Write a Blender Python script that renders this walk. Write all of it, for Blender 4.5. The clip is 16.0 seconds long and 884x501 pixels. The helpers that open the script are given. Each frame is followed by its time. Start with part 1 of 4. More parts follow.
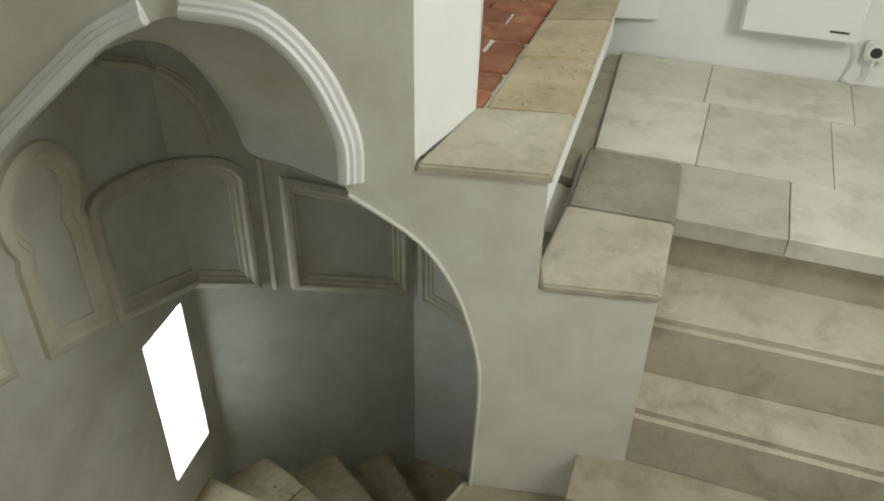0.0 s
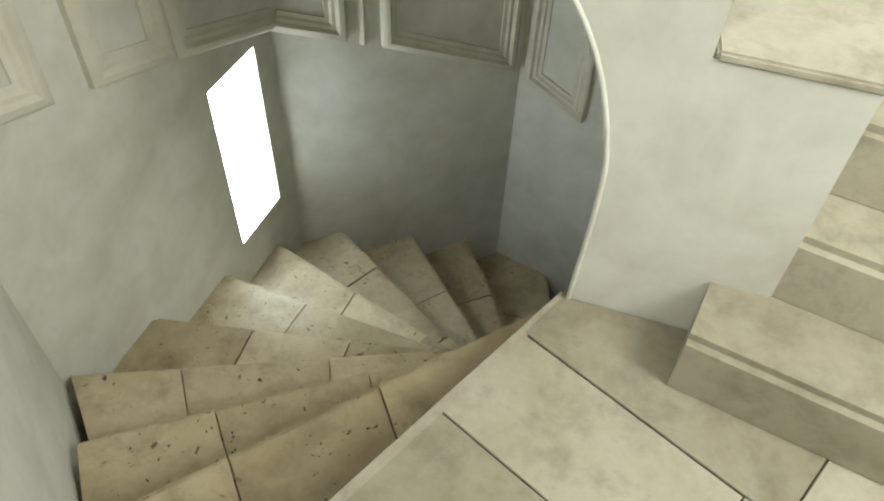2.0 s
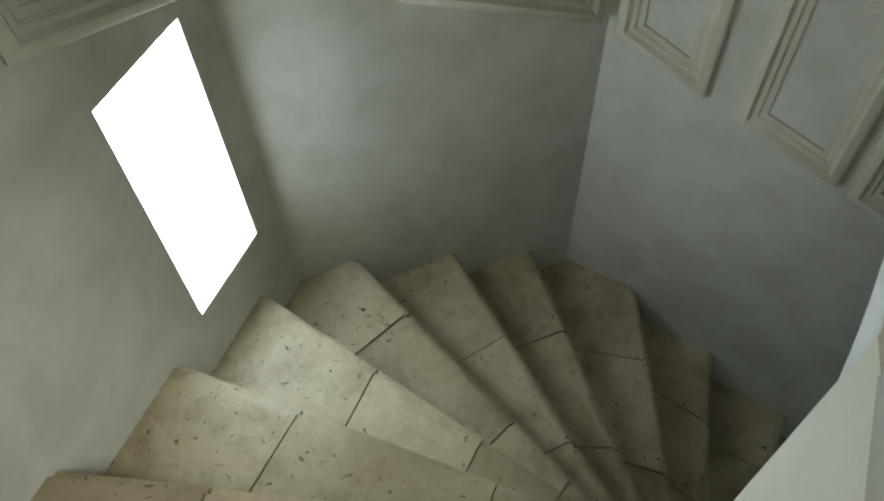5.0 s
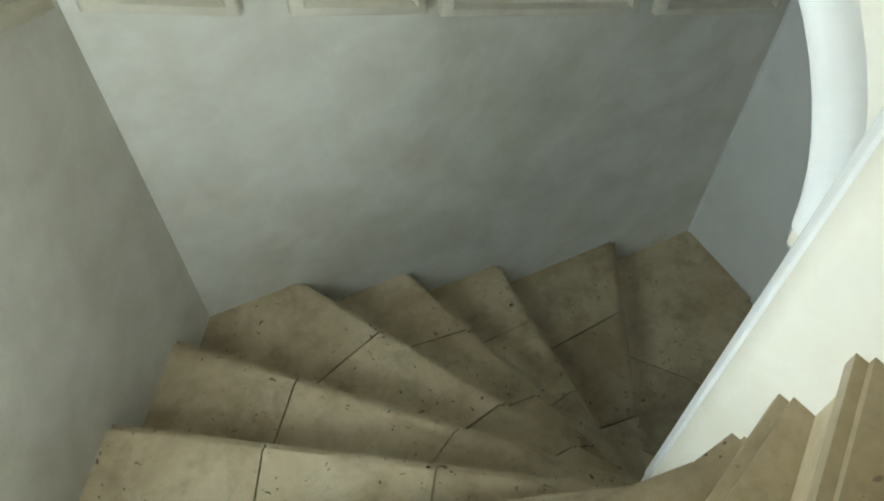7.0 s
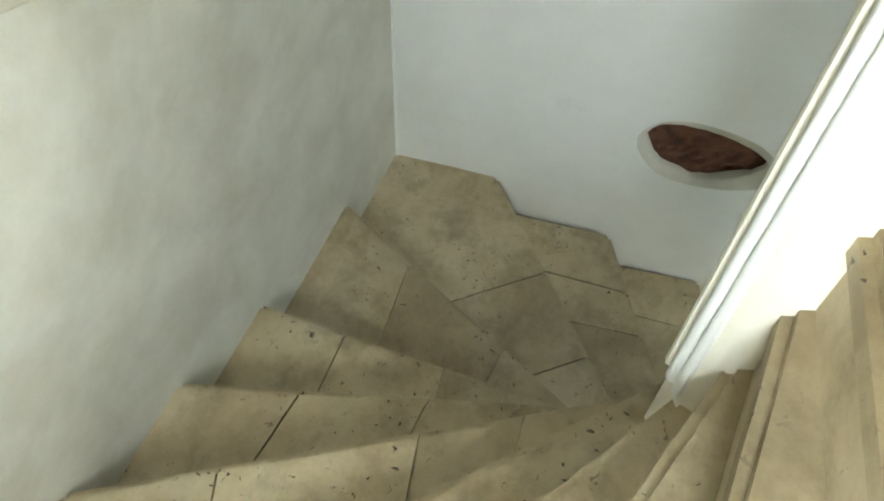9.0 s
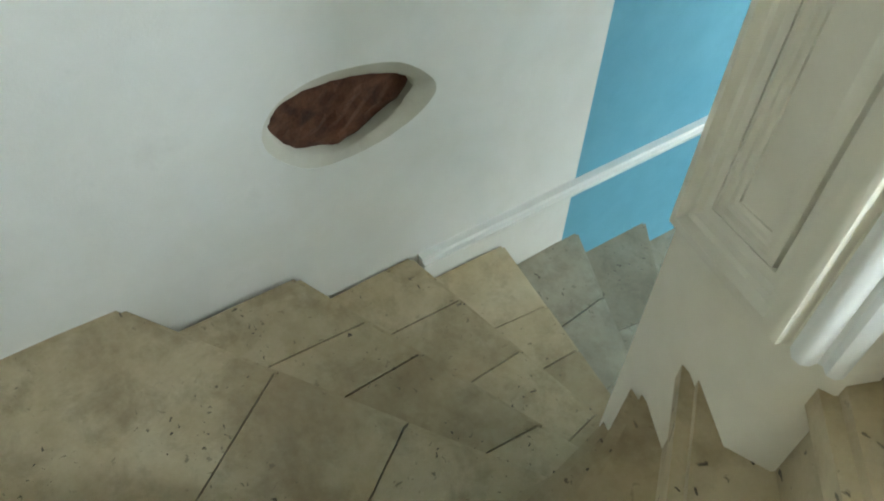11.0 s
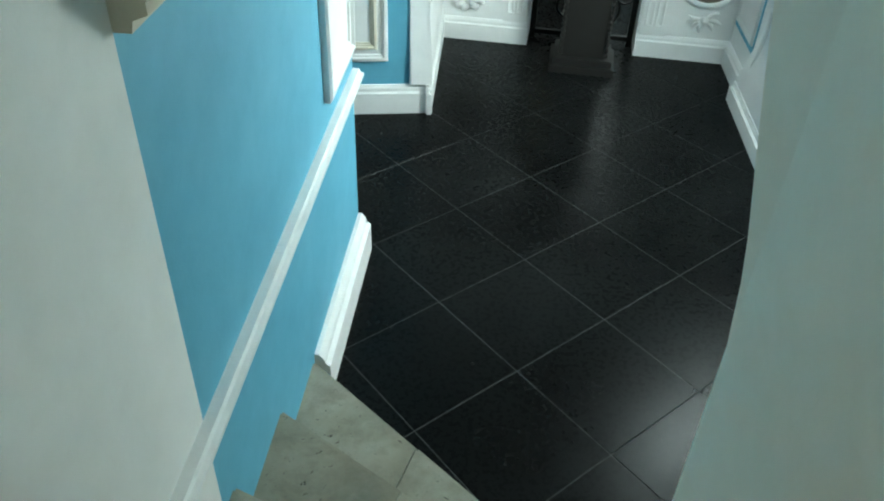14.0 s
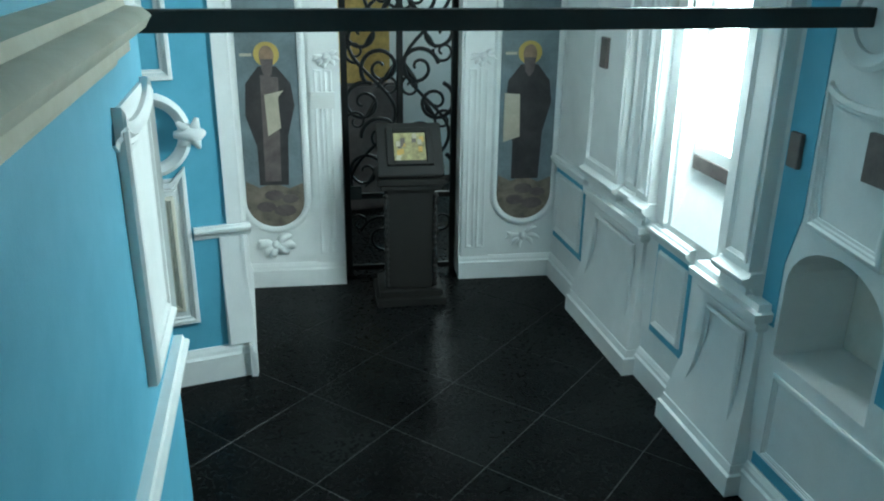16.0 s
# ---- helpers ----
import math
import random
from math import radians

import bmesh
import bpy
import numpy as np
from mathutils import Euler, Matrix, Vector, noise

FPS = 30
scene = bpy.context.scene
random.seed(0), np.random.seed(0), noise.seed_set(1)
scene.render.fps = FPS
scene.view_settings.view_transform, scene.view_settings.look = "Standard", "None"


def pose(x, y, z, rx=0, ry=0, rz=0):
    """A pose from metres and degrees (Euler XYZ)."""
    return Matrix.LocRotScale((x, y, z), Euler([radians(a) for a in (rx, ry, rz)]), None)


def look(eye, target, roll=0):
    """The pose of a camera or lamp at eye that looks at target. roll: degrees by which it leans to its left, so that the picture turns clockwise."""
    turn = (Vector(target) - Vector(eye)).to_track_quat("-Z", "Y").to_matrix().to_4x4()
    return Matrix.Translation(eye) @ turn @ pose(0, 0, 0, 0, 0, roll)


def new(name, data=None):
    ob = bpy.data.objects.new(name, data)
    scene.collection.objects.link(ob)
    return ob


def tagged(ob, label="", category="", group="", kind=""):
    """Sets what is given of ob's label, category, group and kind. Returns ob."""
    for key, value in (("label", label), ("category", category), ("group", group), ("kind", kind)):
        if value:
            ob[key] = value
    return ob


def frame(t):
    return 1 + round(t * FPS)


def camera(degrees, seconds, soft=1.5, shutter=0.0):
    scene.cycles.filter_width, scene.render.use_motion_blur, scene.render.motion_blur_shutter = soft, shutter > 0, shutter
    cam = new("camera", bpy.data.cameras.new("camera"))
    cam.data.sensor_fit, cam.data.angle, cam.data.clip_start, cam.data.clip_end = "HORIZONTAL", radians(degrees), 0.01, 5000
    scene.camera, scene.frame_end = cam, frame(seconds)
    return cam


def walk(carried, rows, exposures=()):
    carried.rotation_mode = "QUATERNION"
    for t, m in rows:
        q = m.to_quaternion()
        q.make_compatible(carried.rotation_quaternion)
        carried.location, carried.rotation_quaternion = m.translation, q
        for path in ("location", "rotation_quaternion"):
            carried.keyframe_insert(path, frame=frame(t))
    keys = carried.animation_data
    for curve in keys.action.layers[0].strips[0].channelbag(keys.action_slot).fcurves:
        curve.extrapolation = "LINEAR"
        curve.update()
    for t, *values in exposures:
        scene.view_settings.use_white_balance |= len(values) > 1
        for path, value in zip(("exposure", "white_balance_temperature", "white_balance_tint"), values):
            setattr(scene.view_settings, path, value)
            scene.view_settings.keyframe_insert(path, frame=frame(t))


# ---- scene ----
cam = camera(57.5, 16.0, soft=2.0)
PATH = [
    (0, (0.376, -0.243, 1.728), (0.136, 1.384, 0.591), 0.9),
    (0.5, (0.328, -0.208, 1.662), (0.132, 1.282, 0.341), 1.9),
    (1, (0.246, -0.159, 1.601), (0.073, 1.182, 0.128), 1.8),
    (1.5, (0.237, -0.108, 1.532), (-0.045, 1.164, 0.014), 1.0),
    (2, (0.281, 0.043, 1.413), (-0.077, 1.289, -0.11), 2.7),
    (2.5, (0.212, 0.214, 1.316), (-0.189, 1.498, -0.164), 3.6),
    (3, (0.093, 0.374, 1.217), (-0.507, 1.547, -0.287), 0.2),
    (3.2, (0.112, 0.392, 1.152), (-0.569, 1.511, -0.36), -0.2),
    (5.5, (-0.192, 1.05, 0.717), (-0.344, 2.125, -0.962), -2.1),
    (6, (-0.328, 1.103, 0.557), (-0.172, 2.141, -1.146), -0.6),
    (6.5, (-0.336, 1.274, 0.433), (0.063, 2.254, -1.264), -0.6),
    (7, (-0.383, 1.411, 0.322), (0.306, 2.280, -1.342), 0.4),
    (7.5, (-0.450, 1.501, 0.172), (0.443, 2.178, -1.484), 1.7),
    (8, (-0.389, 1.642, 0.064), (0.571, 2.168, -1.610), 0.3),
    (8.5, (-0.370, 1.775, -0.055), (0.682, 2.089, -1.727), 2.0),
    (9, (-0.322, 1.906, -0.174), (0.804, 2.032, -1.822), 2.3),
    (9.2, (-0.255, 1.947, -0.227), (0.872, 1.992, -1.878), 2.0),
    (11.3, (0.309, 2.068, -0.898), (1.192, 1.155, -2.442), 1.0),
    (11.5, (0.336, 2.043, -0.944), (1.190, 1.091, -2.481), -0.1),
    (12, (0.463, 1.977, -1.030), (1.225, 0.962, -2.575), -2.0),
    (12.5, (0.652, 1.935, -1.163), (1.254, 0.760, -2.666), -0.6),
    (13, (0.805, 1.849, -1.321), (1.177, 0.586, -2.827), 1.3),
    (13.5, (0.931, 1.678, -1.423), (1.053, 0.231, -2.798), 3.0),
    (14, (1.016, 1.552, -1.5), (0.93, -0.015, -2.739), 2.3),
    (14.5, (1.109, 1.415, -1.598), (0.838, -0.185, -2.768), 0.7),
    (15, (1.175, 1.306, -1.656), (0.765, -0.326, -2.736), -0.0),
    (15.5, (1.163, 1.186, -1.684), (0.682, -0.54, -2.572), -0.2),
    (16, (1.185, 1.003, -1.754), (0.571, -0.759, -2.473), 0.7),
]
EXPOSURES = [(0.0, -1.42, 7200, 5), (0.5, -0.98, 7400, 7), (1.5, -0.62, 7200, 5), (2.0, -0.48, 7100, 5), (2.5, -0.70, 6800, 4), (3.0, -0.35, 6700, 3), (5.5, -0.85, 6700, 4), (6.5, -0.72, 6900, 3), (7.0, 0.36, 6900, 3), (8.0, 0.27, 6600, 2), (8.5, 0.6, 6800, 3), (9.2, 1.58, 7400, 7),
             (11.5, 1.45, 6750, 4), (12.5, 1.42, 6600, 2), (13.2, 1.62, 6800, 1), (14.0, 1.15, 6400, -5), (14.5, 0.92, 6000, -9), (16.0, 0.50, 5900, -9)]
walk(cam, [(t, look(eye, target, roll)) for t, eye, target, roll in PATH], EXPOSURES)

# ---- world and light ----
world = bpy.data.worlds.new("sky")
scene.world = world
world.use_nodes = True
sky = world.node_tree.nodes.new("ShaderNodeTexSky")
sky.sky_type, sky.sun_disc = "NISHITA", False
sky.sun_elevation, sky.sun_rotation = radians(38), radians(250)
world.node_tree.links.new(sky.outputs[0], world.node_tree.nodes["Background"].inputs[0])
world.node_tree.nodes["Background"].inputs[1].default_value = 0.12


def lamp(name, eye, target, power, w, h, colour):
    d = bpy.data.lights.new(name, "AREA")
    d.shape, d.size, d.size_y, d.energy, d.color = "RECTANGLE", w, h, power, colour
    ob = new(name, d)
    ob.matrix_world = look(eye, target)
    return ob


sun = bpy.data.lights.new("sun", "SUN")
sun.energy, sun.angle, sun.color = 1.0, radians(12), (1.0, 0.95, 0.88)
new("sun", sun).matrix_world = pose(0, 0, 12, 52, 0, 200)
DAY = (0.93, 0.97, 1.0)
# Window at upper right is out of view; lamp and opening are assumed.
lamp("upper_assumed_window_light", (2.02, 0.45, 2.3), (0.6, 1.35, 0.4), 105, 0.8, 1.3, DAY)
# Added to brighten the landing and arch; no window is known there.
lamp("entry_added_light", (-0.5, -2.05, 2.5), (0.0, 1.1, 0.3), 52, 1.0, 1.2, DAY)
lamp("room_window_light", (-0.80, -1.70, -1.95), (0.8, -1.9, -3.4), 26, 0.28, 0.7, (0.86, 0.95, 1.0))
# Added to brighten the room beyond the gate, which has no window here.
lamp("far_room_added_light", (-1.3, -5.6, -1.8), (-0.3, -4.0, -2.6), 20, 0.9, 1.4, (0.9, 0.96, 1.0))
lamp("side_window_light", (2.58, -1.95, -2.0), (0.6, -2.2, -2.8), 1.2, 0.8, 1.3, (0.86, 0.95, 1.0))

# ---- materials ----
def nodes_of(name):
    m = bpy.data.materials.new(name)
    m.use_nodes = True
    t = m.node_tree
    return m, t, t.nodes["Principled BSDF"]


def add(t, kind, **inputs):
    n = t.nodes.new("ShaderNode" + kind)
    for k, v in inputs.items():
        n.inputs[k].default_value = v
    return n


def noise_tex(t, coord, scale, detail=5.0, rough=0.6, dist=0.0):
    n = add(t, "TexNoise", Scale=scale, Detail=detail, Roughness=rough, Distortion=dist)
    t.links.new(coord, n.inputs["Vector"])
    return n.outputs["Fac"]


def ramp(t, fac, stops):
    r = t.nodes.new("ShaderNodeValToRGB")
    el = r.color_ramp.elements
    while len(el) < len(stops):
        el.new(0.5)
    for e, (p, c) in zip(el, stops):
        e.position, e.color = p, (*c, 1.0) if len(c) == 3 else c
    t.links.new(fac, r.inputs[0])
    return r.outputs[0]


def mix(t, fac, a, b, mode="MIX"):
    n = t.nodes.new("ShaderNodeMix")
    n.data_type, n.blend_type = "RGBA", mode
    for sock, v in ((0, fac), (6, a), (7, b)):
        if isinstance(v, bpy.types.NodeSocket):
            t.links.new(v, n.inputs[sock])
        elif sock == 0:
            n.inputs[0].default_value = v
        else:
            n.inputs[sock].default_value = (*v, 1.0)
    return n.outputs[2]


def world_coord(t):
    return t.nodes.new("ShaderNodeNewGeometry").outputs["Position"]


def relief(t, b, heights, strength=0.3, distance=0.01):
    bump = add(t, "Bump", Strength=strength, Distance=distance)
    t.links.new(heights, bump.inputs["Height"])
    t.links.new(bump.outputs[0], b.inputs["Normal"])


def plaster(name, base, dark, light, rough=0.85, big=1.3, stain=0.75):
    m, t, b = nodes_of(name)
    c = world_coord(t)
    cloud = noise_tex(t, c, big, 6, 0.62, 0.6)
    patch = noise_tex(t, c, big * 4.5, 5, 0.6, 0.3)
    fine = noise_tex(t, c, 120, 3, 0.6)
    col = ramp(t, cloud, [(0.28, dark), (0.5, base), (0.72, light)])
    col = mix(t, 0.35, col, ramp(t, patch, [(0.35, dark), (0.65, light)]))
    col = mix(t, ramp(t, patch, [(0.62, (0, 0, 0)), (0.80, (stain, stain, stain))]), col, tuple(0.86 * v for v in base))
    t.links.new(col, b.inputs["Base Color"])
    b.inputs["Roughness"].default_value = rough
    h = mix(t, 0.25, patch, fine)
    relief(t, b, h, 0.16, 0.012)
    return m


def limestone(name, tones, rough=0.46, pits=True):
    m, t, b = nodes_of(name)
    c = world_coord(t)
    info = t.nodes.new("ShaderNodeObjectInfo")
    cloud = noise_tex(t, c, 3.2, 7, 0.62, 0.3)
    grain = noise_tex(t, c, 38, 6, 0.7)
    smear = noise_tex(t, c, 8, 7, 0.68, 0.25)
    col = ramp(t, cloud, [(0.3, tones[0]), (0.5, tones[1]), (0.7, tones[2])])
    col = mix(t, ramp(t, smear, [(0.48, (0, 0, 0)), (0.70, (0.7, 0.7, 0.7))]), col, tuple(0.62 * v for v in tones[0]))
    col = mix(t, 0.22, col, ramp(t, grain, [(0.3, tones[0]), (0.7, tones[2])]))
    col = mix(t, 0.9, col, ramp(t, info.outputs["Random"], [(0.0, (0.70, 0.67, 0.62)), (0.5, (0.92, 0.91, 0.89)), (1.0, (1.12, 1.12, 1.12))]), "MULTIPLY")
    h = mix(t, 0.4, smear, grain)
    if pits:
        holes = noise_tex(t, c, 52, 2, 0.5, 0.6)
        spot = ramp(t, holes, [(0.0, (0, 0, 0)), (0.665, (0, 0, 0)), (0.70, (1, 1, 1))])
        where = ramp(t, noise_tex(t, c, 4.5, 3, 0.5), [(0.44, (0, 0, 0)), (0.58, (1, 1, 1))])
        spot = mix(t, 1.0, spot, where, "MULTIPLY")
        col = mix(t, spot, col, (0.07, 0.055, 0.04))
        h = mix(t, spot, h, (0, 0, 0))
    t.links.new(col, b.inputs["Base Color"])
    b.inputs["Roughness"].default_value = rough
    relief(t, b, h, 0.35, 0.006)
    return m


def paint(name, base, rough=0.55, vary=0.1, bump=0.15, metal=0.0, scale=6.0):
    m, t, b = nodes_of(name)
    c = world_coord(t)
    n1, n2 = noise_tex(t, c, scale, 5, 0.6, 0.4), noise_tex(t, c, scale * 14, 4, 0.6)
    lo, hi = tuple(v * (1 - vary) for v in base), tuple(min(1.0, v * (1 + vary)) for v in base)
    col = ramp(t, n1, [(0.3, lo), (0.7, hi)])
    col = mix(t, 0.2, col, ramp(t, n2, [(0.35, lo), (0.65, hi)]))
    t.links.new(col, b.inputs["Base Color"])
    b.inputs["Roughness"].default_value, b.inputs["Metallic"].default_value = rough, metal
    relief(t, b, mix(t, 0.5, n1, n2), bump, 0.006)
    return m


def slate_tile(name):
    m, t, b = nodes_of(name)
    c = world_coord(t)
    info = t.nodes.new("ShaderNodeObjectInfo")
    n1, n2 = noise_tex(t, c, 3, 2, 0.5, 0.0), noise_tex(t, c, 45, 5, 0.6)
    col = ramp(t, n1, [(0.3, (0.002, 0.0023, 0.0023)), (0.7, (0.006, 0.0067, 0.0067))])
    col = mix(t, 0.9, col, ramp(t, info.outputs["Random"], [(0.0, (0.75, 0.75, 0.75)), (1.0, (1.3, 1.3, 1.3))]), "MULTIPLY")
    t.links.new(col, b.inputs["Base Color"])
    t.links.new(ramp(t, n2, [(0.3, (0.25, 0.25, 0.25)), (0.7, (0.31, 0.31, 0.31))]), b.inputs["Roughness"])
    b.inputs["Specular IOR Level"].default_value = 0.065
    relief(t, b, n2, 0.06, 0.003)
    return m


def brickwork(name):
    m, t, b = nodes_of(name)
    c = world_coord(t)
    info = t.nodes.new("ShaderNodeObjectInfo")
    n1, n2 = noise_tex(t, c, 9, 6, 0.7, 0.8), noise_tex(t, c, 55, 5, 0.65)
    col = ramp(t, n1, [(0.3, (0.22, 0.075, 0.04)), (0.55, (0.36, 0.15, 0.085)), (0.75, (0.50, 0.36, 0.26))])
    col = mix(t, 0.8, col, ramp(t, info.outputs["Random"], [(0.0, (0.7, 0.7, 0.7)), (1.0, (1.2, 1.15, 1.1))]), "MULTIPLY")
    t.links.new(col, b.inputs["Base Color"])
    b.inputs["Roughness"].default_value = 0.85
    relief(t, b, mix(t, 0.4, n1, n2), 0.6, 0.012)
    return m


def glow(name, colour, strength):
    m, t, b = nodes_of(name)
    b.inputs["Emission Color"].default_value, b.inputs["Emission Strength"].default_value = (*colour, 1.0), strength
    b.inputs["Base Color"].default_value = (*colour, 1.0)
    return m


LIME = plaster("lime_plaster", (0.62, 0.605, 0.535), (0.46, 0.44, 0.365), (0.72, 0.715, 0.66))
LIME_WHITE = plaster("whitewash", (0.78, 0.79, 0.77), (0.70, 0.71, 0.68), (0.83, 0.84, 0.83), big=1.0)
BLUE = plaster("blue_wall_paint", (0.125, 0.385, 0.53), (0.105, 0.345, 0.485), (0.15, 0.425, 0.57), rough=0.6, big=2.0, stain=0.1)
# Whitewash of the pier, with warm bounced light put into its colour.
PIER_WASH = plaster("bounce_tinted_limewash", (0.79, 0.755, 0.66), (0.72, 0.68, 0.57), (0.83, 0.80, 0.72), big=1.4)
TRIM = paint("white_moulding_paint", (0.78, 0.79, 0.78), 0.5, 0.05, 0.2)
TRIM_CREAM = plaster("cream_moulding_plaster", (0.62, 0.585, 0.48), (0.52, 0.48, 0.375), (0.70, 0.67, 0.58), big=2.5)
STONE = limestone("worn_limestone", [(0.32, 0.245, 0.14), (0.49, 0.405, 0.26), (0.61, 0.535, 0.385)])
STONE_PALE = limestone("pale_limestone", [(0.31, 0.275, 0.195), (0.45, 0.415, 0.32), (0.54, 0.51, 0.42)], pits=False)
STONE_SMOOTH = limestone("smooth_limestone", [(0.50, 0.48, 0.40), (0.60, 0.58, 0.50), (0.67, 0.655, 0.585)], 0.5, False)
DARK_BRICK = paint("dark_red_brick", (0.11, 0.045, 0.026), 0.95, 0.8, 0.8, scale=16)
STONE_GREY = limestone("grey_limestone", [(0.24, 0.22, 0.165), (0.36, 0.335, 0.26), (0.45, 0.43, 0.36)])
JOINT = paint("dirty_mortar", (0.16, 0.13, 0.09), 0.95, 0.3, 0.6, scale=20)
SLATE = slate_tile("black_porcelain")
GROUT = paint("grey_grout", (0.05, 0.052, 0.052), 0.9, 0.2, 0.3, scale=20)
BRICK = brickwork("terracotta_brick")
IRON = paint("black_iron", (0.012, 0.012, 0.012), 0.45, 0.2, 0.3, 0.6)
BARE = paint("dark_steel", (0.035, 0.04, 0.04), 0.55, 0.2, 0.3, 0.4)
EBONY = paint("dark_stained_wood", (0.008, 0.007, 0.006), 0.6, 0.3, 0.3, scale=14)
ENAMEL = paint("white_enamel", (0.80, 0.80, 0.78), 0.3, 0.02, 0.02)
PLASTIC = paint("white_plastic", (0.72, 0.72, 0.70), 0.4, 0.03, 0.02)
SOCKET_DARK = paint("dark_socket", (0.03, 0.03, 0.03), 0.5)
GILT = paint("aged_gilding", (0.55, 0.36, 0.12), 0.4, 0.3, 0.3, 0.7, 20)
SKYGLOW = glow("overexposed_daylight", (0.74, 0.87, 1.0), 20.0)
SKYGLOW2 = glow("window_daylight", (0.92, 0.97, 1.0), 16.0)


# ---- mesh helpers ----
def part(name, bm, material, parent=None, label=""):
    me = bpy.data.meshes.new(name)
    bmesh.ops.recalc_face_normals(bm, faces=bm.faces)
    bm.to_mesh(me)
    bm.free()
    me.materials.append(material)
    ob = new(name, me)
    ob.parent = parent
    if label:
        tagged(ob, label)
    return ob


def smooth(ob, angle=40):
    ob.data.shade_smooth()
    ob.data.set_sharp_from_angle(angle=radians(angle))
    return ob


def empty(name, m=None):
    ob = new(name)
    ob.matrix_world = m or Matrix.Identity(4)
    return ob


def box(bm, x0, x1, y0, y1, z0, z1, m=None):
    v = [bm.verts.new((x, y, z)) for x in (x0, x1) for y in (y0, y1) for z in (z0, z1)]
    for f in ((0, 1, 3, 2), (4, 6, 7, 5), (0, 4, 5, 1), (2, 3, 7, 6), (0, 2, 6, 4), (1, 5, 7, 3)):
        bm.faces.new([v[i] for i in f])
    if m:
        bmesh.ops.transform(bm, matrix=m, verts=v)
    return v


def bevelled(bm, width=0.004, segments=1):
    bmesh.ops.bevel(bm, geom=list(bm.edges), offset=width, segments=segments, affect="EDGES", clamp_overlap=True)


def prism(bm, poly, z0, z1, m=None):
    """An upright prism over the plan poly."""
    lo = [bm.verts.new((x, y, z0)) for x, y in poly]
    hi = [bm.verts.new((x, y, z1)) for x, y in poly]
    bm.faces.new(lo[::-1])
    bm.faces.new(hi)
    for i in range(len(poly)):
        j = (i + 1) % len(poly)
        bm.faces.new((lo[i], lo[j], hi[j], hi[i]))
    if m:
        bmesh.ops.transform(bm, matrix=m, verts=lo + hi)


def plate(bm, outline, holes, depth, m=None):
    """A flat plate in local x, y with holes through it, its front at z = 0 and its back at z = -depth."""
    made, loops = [], []
    for ring in (outline, *holes):
        vs = [bm.verts.new((x, y, 0)) for x, y in ring]
        es = [bm.edges.new((vs[i], vs[(i + 1) % len(vs)])) for i in range(len(vs))]
        made += vs
        loops.append((vs, es))
    fill = bmesh.ops.triangle_fill(bm, use_beauty=True, use_dissolve=False, edges=[e for _, es in loops for e in es])
    faces = [g for g in fill["geom"] if isinstance(g, bmesh.types.BMFace)]
    back = {v: bm.verts.new((v.co.x, v.co.y, -depth)) for v in made}
    for f in faces:
        bm.faces.new([back[v] for v in reversed(f.verts)])
    for vs, _ in loops:
        for i in range(len(vs)):
            a, b = vs[i], vs[(i + 1) % len(vs)]
            bm.faces.new((a, b, back[b], back[a]))
    if m:
        bmesh.ops.transform(bm, matrix=m, verts=made + list(back.values()))


def wall_frame(p, q, z=0.0):
    """Local x along the wall from p to q, y up, z out of the wall to the left of p-q seen from above... flipped where needed."""
    d = (Vector(q) - Vector(p)).normalized()
    n = Vector((d.y, -d.x))
    return Matrix(((d.x, 0, n.x, p[0]), (d.y, 0, n.y, p[1]), (0, 1, 0, z), (0, 0, 0, 1)))


def moulding(bm, path, profile, m=None, closed=True):
    """Sweeps the profile of (inset, height) pairs along a path in local x, y with mitred corners."""
    n, rings = len(path), []
    for i in range(n):
        p = Vector(path[i])
        a = Vector(path[i - 1]) if closed or i else None
        b = Vector(path[(i + 1) % n]) if closed or i < n - 1 else None
        d1 = (p - a).normalized() if a is not None else (b - p).normalized()
        d2 = (b - p).normalized() if b is not None else d1
        n1, n2 = Vector((-d1.y, d1.x)), Vector((-d2.y, d2.x))
        k = n1 + n2
        k = k / max(0.35, k.dot(n1))
        rings.append([bm.verts.new((p.x + k.x * o, p.y + k.y * o, h)) for o, h in profile])
    for i in range(n if closed else n - 1):
        r, s = rings[i], rings[(i + 1) % n]
        for j in range(len(profile) - 1):
            bm.faces.new((r[j], s[j], s[j + 1], r[j + 1]))
    if not closed:
        for r in (rings[0], rings[-1]):
            if len(r) > 2:
                bm.faces.new(r)
    if m:
        bmesh.ops.transform(bm, matrix=m, verts=[v for r in rings for v in r])


def arc(cx, cy, r, a0, a1, n, ry=None):
    return [(cx + r * math.cos(radians(a0 + (a1 - a0) * i / n)), cy + (ry or r) * math.sin(radians(a0 + (a1 - a0) * i / n))) for i in range(n + 1)]


def lerp(a, b, k):
    return tuple(x + (y - x) * k for x, y in zip(a, b))


